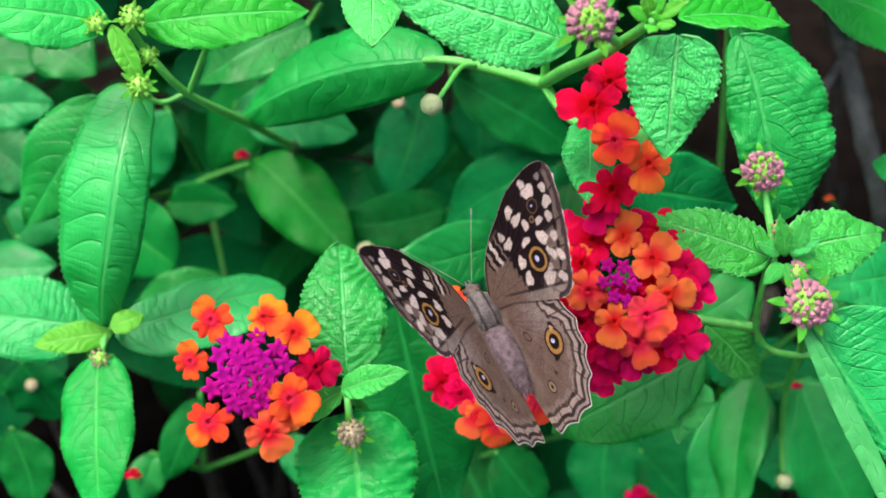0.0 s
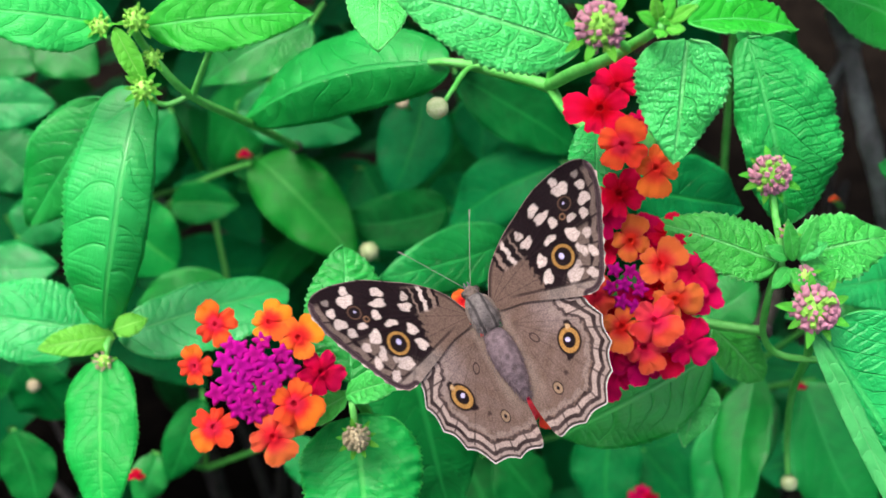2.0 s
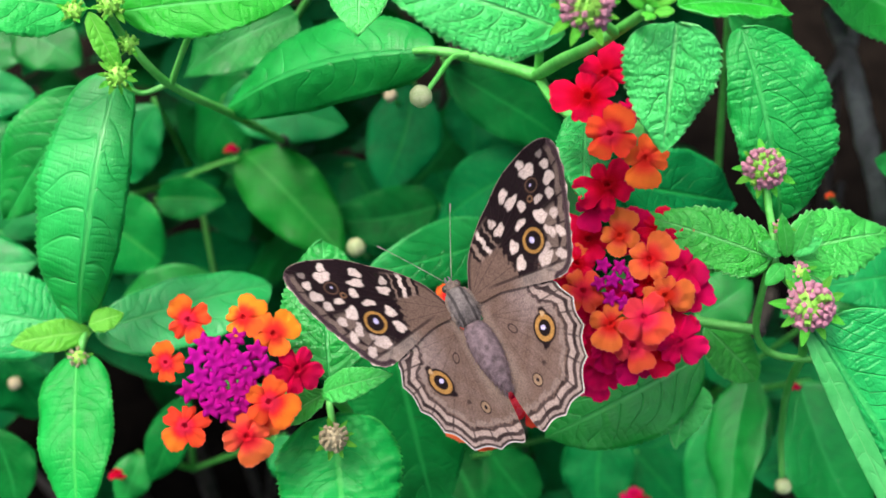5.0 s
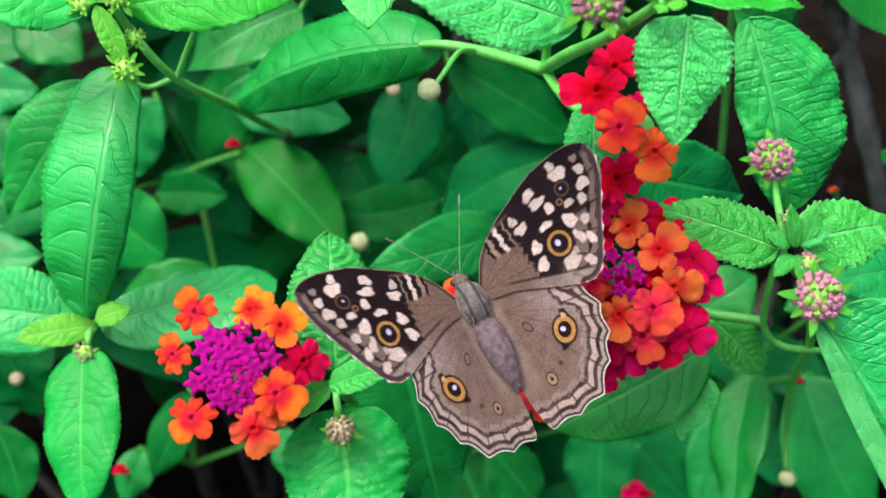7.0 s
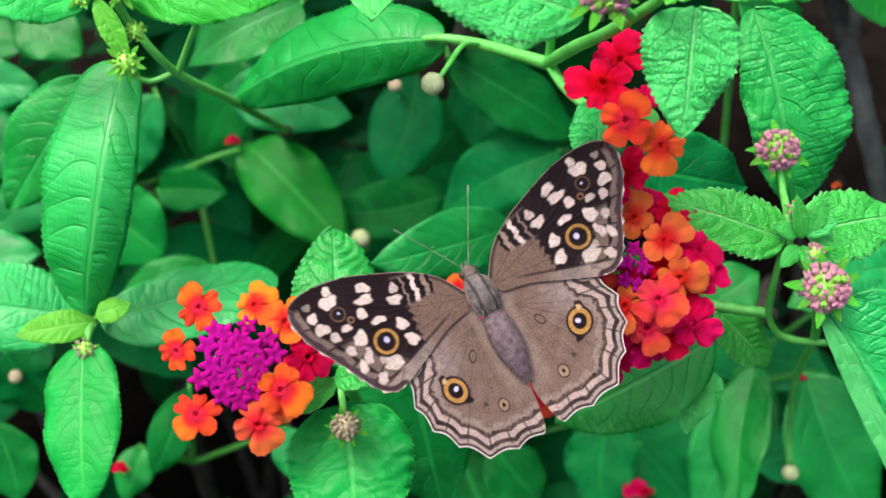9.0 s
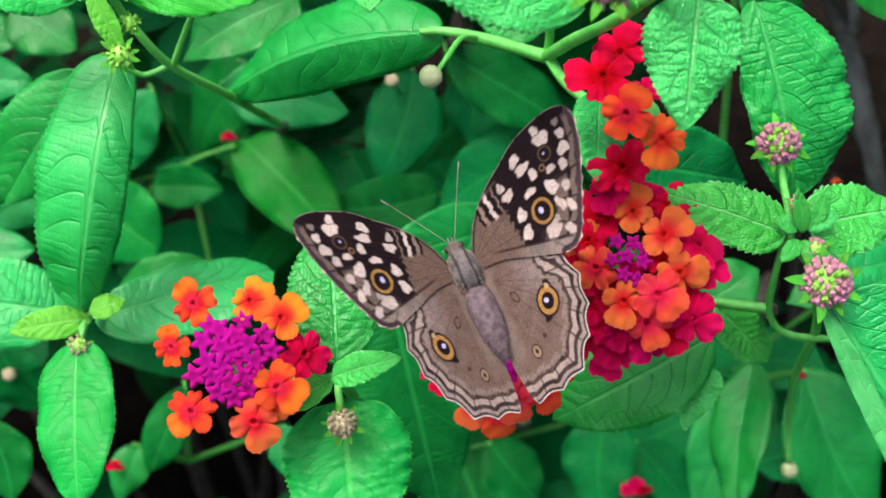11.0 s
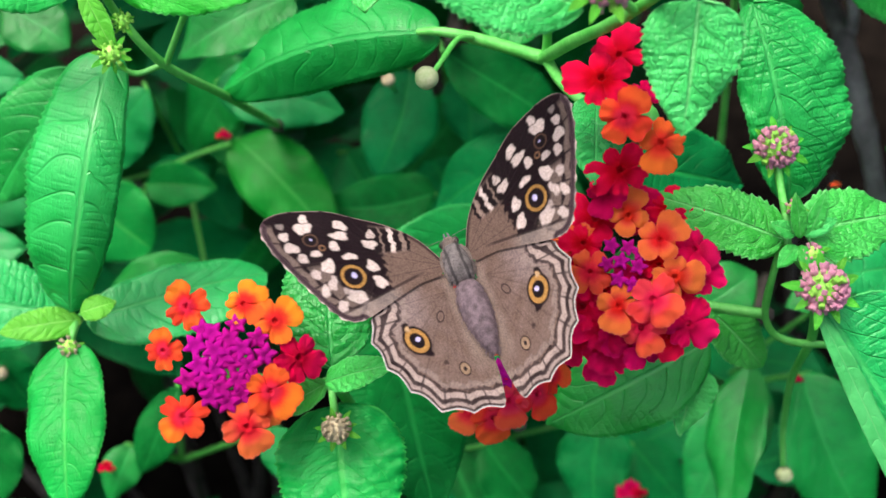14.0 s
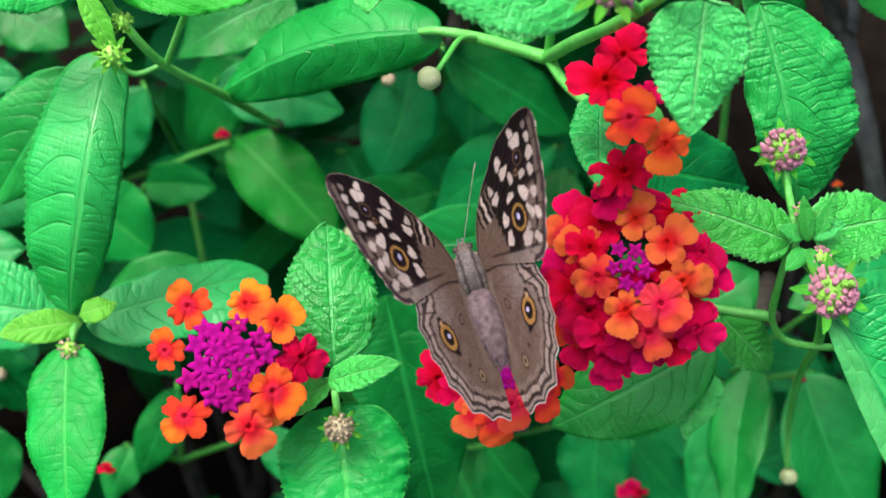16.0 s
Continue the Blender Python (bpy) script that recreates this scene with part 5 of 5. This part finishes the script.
def lathe(name, axis, radii, mat, hair, seed, label):
    """A body part along -y: stations (y, z, radius) with hair."""
    rnd = random.Random(seed)
    bm = bmesh.new()
    rings = []
    for yy, zz, r in zip(axis[0], axis[1], radii):
        rings.append([bm.verts.new((r * math.cos(t) / 1000, yy / 1000, (zz + 0.85 * r * math.sin(t)) / 1000)) for t in (2 * math.pi * k / 18 for k in range(18))])
    for a, b in zip(rings, rings[1:]):
        for k in range(18):
            bm.faces.new((a[k], a[(k + 1) % 18], b[(k + 1) % 18], b[k]))
    bm.faces.new(rings[0][::-1])
    bm.faces.new(rings[-1])
    for _ in range(hair):
        s = rnd.uniform(0, len(radii) - 1.01)
        i, f = int(s), s % 1
        yy, zz, r = (q[i] + (q[i + 1] - q[i]) * f for q in (axis[0], axis[1], radii))
        t = rnd.uniform(-0.4, math.pi + 0.4)
        p = Vector((r * math.cos(t), yy, zz + 0.85 * r * math.sin(t))) / 1000
        d = Vector((math.cos(t), -1.6 + rnd.gauss(0, 0.4), math.sin(t))).normalized() * rnd.uniform(0.0005, 0.0011)
        w = d.cross(Vector((rnd.random(), rnd.random(), rnd.random()))).normalized() * 0.00005
        bm.faces.new([bm.verts.new(q) for q in (p - w, p + w, p + d)])
    ob = part(name, bm, mat, None, Matrix.Identity(4), label)
    ob.parent = butterfly
    return ob


lathe("thorax", ([5.0, 4.2, 3.0, 1.5, 0.2, -0.6], [0.4, 0.6, 0.8, 0.8, 0.6, 0.4]), [1.0, 1.5, 1.8, 1.9, 1.7, 1.1], THORAX, 420, 4, "grey furry thorax")
lathe("abdomen", ([-0.3, -1.2, -2.6, -4.0, -5.4, -6.8, -8.2, -9.4, -10.3, -10.7], [0.4, 0.7, 0.9, 0.9, 0.8, 0.6, 0.4, 0.1, -0.2, -0.3]), [1.0, 1.5, 1.85, 2.0, 1.95, 1.75, 1.45, 1.0, 0.55, 0.2], ABDOMEN, 500, 6, "mauve-brown banded abdomen")
FEELERS, FEELER_BASE = [], {s: pose(s * 0.00035, 0.0063, 0.0003, 0, 0, 0 if s > 0 else 7) for s in (1, -1)}
lathe("head", ([6.6, 6.2, 5.6, 5.0, 4.6], [-0.1, 0.0, 0.1, 0.1, 0.1]), [0.25, 0.75, 0.95, 0.95, 0.7], TAN_FUR, 260, 8, "furry tan head")
for s in (1, -1):
    bm = bmesh.new()
    bmesh.ops.create_uvsphere(bm, u_segments=14, v_segments=10, radius=0.00055)
    e = part("eye", bm, DARK, None, pose(s * 0.00085, 0.0057, 0.0001), "dark brown compound eye")
    e.parent = butterfly
    feeler = limb([(0, 0, 0), (s * 1.62, 3.2, 0.8), (s * 4.05, 7.9, 1.7), (s * 4.65, 9.0, 1.8)], 0.05, 0.045, PALE_HORN, "antenna", 6, "thin pale-banded antenna")
    feeler.matrix_basis = FEELER_BASE[s]
    club = limb([(s * 4.35, 8.45, 1.75), (s * 4.65, 9.0, 1.8), (s * 4.87, 9.4, 1.85)], 0.07, 0.13, PALE_HORN, "antenna_club", 8, "pale club at the antenna's tip")
    club.parent = feeler
    FEELERS.append((feeler, s))
    limb([(s * 1.25, 4.3, 0.95), (s * 1.75, 3.2, 1.15), (s * 1.9, 1.6, 1.05), (s * 1.6, 0.2, 0.8)], 0.30, 0.22, TAN_FUR, "shoulder_tuft", 10, "tan tuft over the wing base")
    limb([(s * 0.25, 6.2, -0.1), (s * 0.3, 6.8, 0.0), (s * 0.2, 7.2, 0.1)], 0.25, 0.08, FUR, "palp", 8)
    for yy, out in ((3.4, 3.2), (1.2, 3.8)):
        limb([(s * 0.8, yy, -0.6), (s * out, yy + 0.8, -1.6), (s * (out + 0.6), yy + 1.2, -6.5)], 0.2, 0.1, DARK, "leg", 6)


def hinge(angle, s, drop):
    return pose(s * 0.0012, 0, drop / 1000, 0, -s * angle, 0)


WINGS = []
for s in (1, -1):
    me = wing_mesh("forewing", FORE_EDGE, (0.8, 2.4), fore_pattern, s, (0.30, 22, 0.42, 0.80), FORE_VEINS, (8, 5))
    WINGS.append((part("forewing", me, WING, butterfly, hinge(40, s, 0.55), "dark brown forewing with cream spots and a yellow-ringed eyespot"), s, 0.55))
    me = wing_mesh("hindwing", HIND_EDGE, (0.6, -0.6), hind_pattern, s, (0.62, 10.5, 0.20, 0.74), HIND_VEINS, (3.5, -3.0), white=1.0)
    WINGS.append((part("hindwing", me, WING, butterfly, hinge(40, s, 0.1), "grey-brown hindwing with a scalloped white-lined edge and eyespots"), s, 0.1))


# ---------------------------------------------------------------- what moves
def perch(x, y, yaw, pitch, roll):
    return SLANT @ Matrix.Translation((x / 1000, y / 1000, 0.002)) @ Matrix.Rotation(radians(yaw), 4, "Z") @ Matrix.Rotation(radians(pitch), 4, "X") @ Matrix.Rotation(radians(roll), 4, "Y")


SPREAD = [(0.0, 61.1), (0.5, 53.3), (1.0, 48.5), (1.5, 40.5), (2.0, 36.3), (2.5, 31.7), (3.0, 33.3), (3.5, 37.9), (4.0, 43.1), (6.5, 40.1), (7.0, 35.3), (7.5, 27.5), (8.0, 22.7), (8.5, 19.0), (9.0, 15.9), (11.5, 49.1), (12.0, 42.7), (12.5, 30.2), (13.0, 19.8), (13.5, 24.8), (14.0, 36.5), (14.5, 48.0), (15.0, 58.9), (15.5, 64.3), (16.0, 62.9)]
SWAY_SIDE = [(0.0, 0.00, 0.00), (0.5, -0.09, 0.07), (1.0, -0.46, 0.17), (1.5, -0.10, 0.01), (2.0, -0.07, -0.03), (2.5, -0.38, 0.07), (3.0, -0.22, -0.17), (3.5, 0.10, -0.30), (4.0, -0.13, -0.42), (6.5, -0.61, 0.17), (7.0, -0.68, 0.13), (7.5, -0.42, 0.17), (8.0, -0.18, 0.27), (8.5, -0.24, 0.17), (9.0, -0.38, 0.12), (11.5, -0.41, 0.11), (12.0, -0.37, 0.30), (12.5, -0.16, 0.27), (13.0, -0.03, 0.01), (13.5, -0.28, -0.14), (14.0, -0.22, 0.07), (14.5, -0.17, 0.02), (15.0, -0.09, 0.08), (15.5, -0.14, 0.24), (16.0, -0.15, 0.49)]
SWAY_BUDS = [(0.0, 0.00, 0.00), (0.5, -0.39, 0.61), (1.0, -0.58, 0.70), (1.5, -0.15, 0.10), (2.0, 0.02, -0.04), (2.5, -0.26, 0.06), (3.0, -0.24, 0.10), (3.5, 0.20, -0.10), (4.0, 0.13, -0.47), (6.5, 0.09, 0.13), (7.0, 0.08, 0.11), (7.5, 0.24, 0.33), (8.0, 0.33, 0.12), (8.5, 0.31, 0.26), (9.0, 0.05, 0.65), (11.5, -0.11, 0.75), (12.0, -0.01, 0.98), (12.5, -0.02, 0.79), (13.0, -0.01, 0.22), (13.5, -0.28, 0.24), (14.0, -0.42, 0.79), (14.5, -0.26, 1.08), (15.0, 0.06, 1.05), (15.5, 0.37, 0.65), (16.0, -0.02, 0.51)]


def swayed(thing, rows):
    rest = thing.matrix_basis.copy()
    turn = SLANT.to_3x3()
    walk(thing, [(t, Matrix.Translation(turn @ Vector((x / 1000, y / 1000, 0))) @ rest) for t, x, y in rows])


def motions():
    walk(butterfly, [
        (0.0, perch(6.62, -10.59, 28.7, -14.6, 7.7)),
        (0.5, perch(5.31, -9.98, 29.2, -17.3, 4.8)),
        (1.0, perch(5.08, -9.74, 29.2, -16.9, 5.1)),
        (1.5, perch(5.62, -10.60, 28.6, -12.7, 6.2)),
        (2.0, perch(5.57, -10.20, 28.6, -12.5, 5.3)),
        (2.5, perch(5.09, -10.24, 28.8, -11.5, 4.3)),
        (3.0, perch(5.45, -10.37, 28.5, -12.1, 5.4)),
        (3.5, perch(5.50, -10.81, 29.3, -13.9, 6.0)),
        (4.0, perch(5.23, -10.41, 29.4, -22.4, 4.8)),
        (6.5, perch(5.38, -10.02, 29.3, -14.7, 6.8)),
        (7.0, perch(5.26, -10.31, 29.1, -10.8, 8.3)),
        (7.5, perch(5.92, -10.19, 29.0, -8.6, 7.8)),
        (8.0, perch(6.14, -10.10, 28.7, -7.6, 8.7)),
        (8.5, perch(5.92, -9.95, 29.1, -7.0, 10.4)),
        (9.0, perch(5.81, -9.94, 29.1, -5.3, 9.9)),
        (11.5, perch(3.52, -6.77, 24.0, -18.2, 3.6)),
        (12.0, perch(3.67, -6.44, 23.2, -18.7, 2.9)),
        (12.5, perch(4.28, -6.57, 20.8, -17.2, 5.6)),
        (13.0, perch(3.92, -6.34, 21.2, -20.6, 1.1)),
        (13.5, perch(3.36, -6.53, 22.6, -23.2, -2.2)),
        (14.0, perch(3.38, -6.13, 22.6, -25.6, -2.8)),
        (14.5, perch(4.02, -6.60, 21.0, -20.3, -1.2)),
        (15.0, perch(4.04, -7.07, 20.0, -20.2, -2.2)),
        (15.5, perch(4.44, -6.33, 18.8, -21.9, -0.1)),
        (16.0, perch(4.45, -6.89, 18.8, -21.0, -1.7)),
    ])
    for wing, s, drop in WINGS:
        walk(wing, [(t, hinge(a, s, drop)) for t, a in SPREAD])
    # antennae tip down behind the head, fitted to where the camera loses them
    for feeler, s in FEELERS:
        rest, folded = FEELER_BASE[s], FEELER_BASE[s] @ pose(0, 0, 0, -80, 0, s * 12)
        if s < 0:
            walk(feeler, [(0.0, rest), (12.3, rest), (12.5, FEELER_BASE[s] @ pose(0, 0, 0, -40)), (12.7, folded), (16.0, folded)])
        else:
            walk(feeler, [(0.0, rest), (12.6, rest), (12.8, FEELER_BASE[s] @ pose(0, 0, 0, -40)), (13.0, folded), (15.0, folded), (15.4, FEELER_BASE[s] @ pose(0, 0, 0, -40)), (15.8, rest), (16.0, rest)])
    swayed(side, SWAY_SIDE)
    swayed(main, SWAY_BUDS)
    swayed(budding, SWAY_BUDS)


motions()
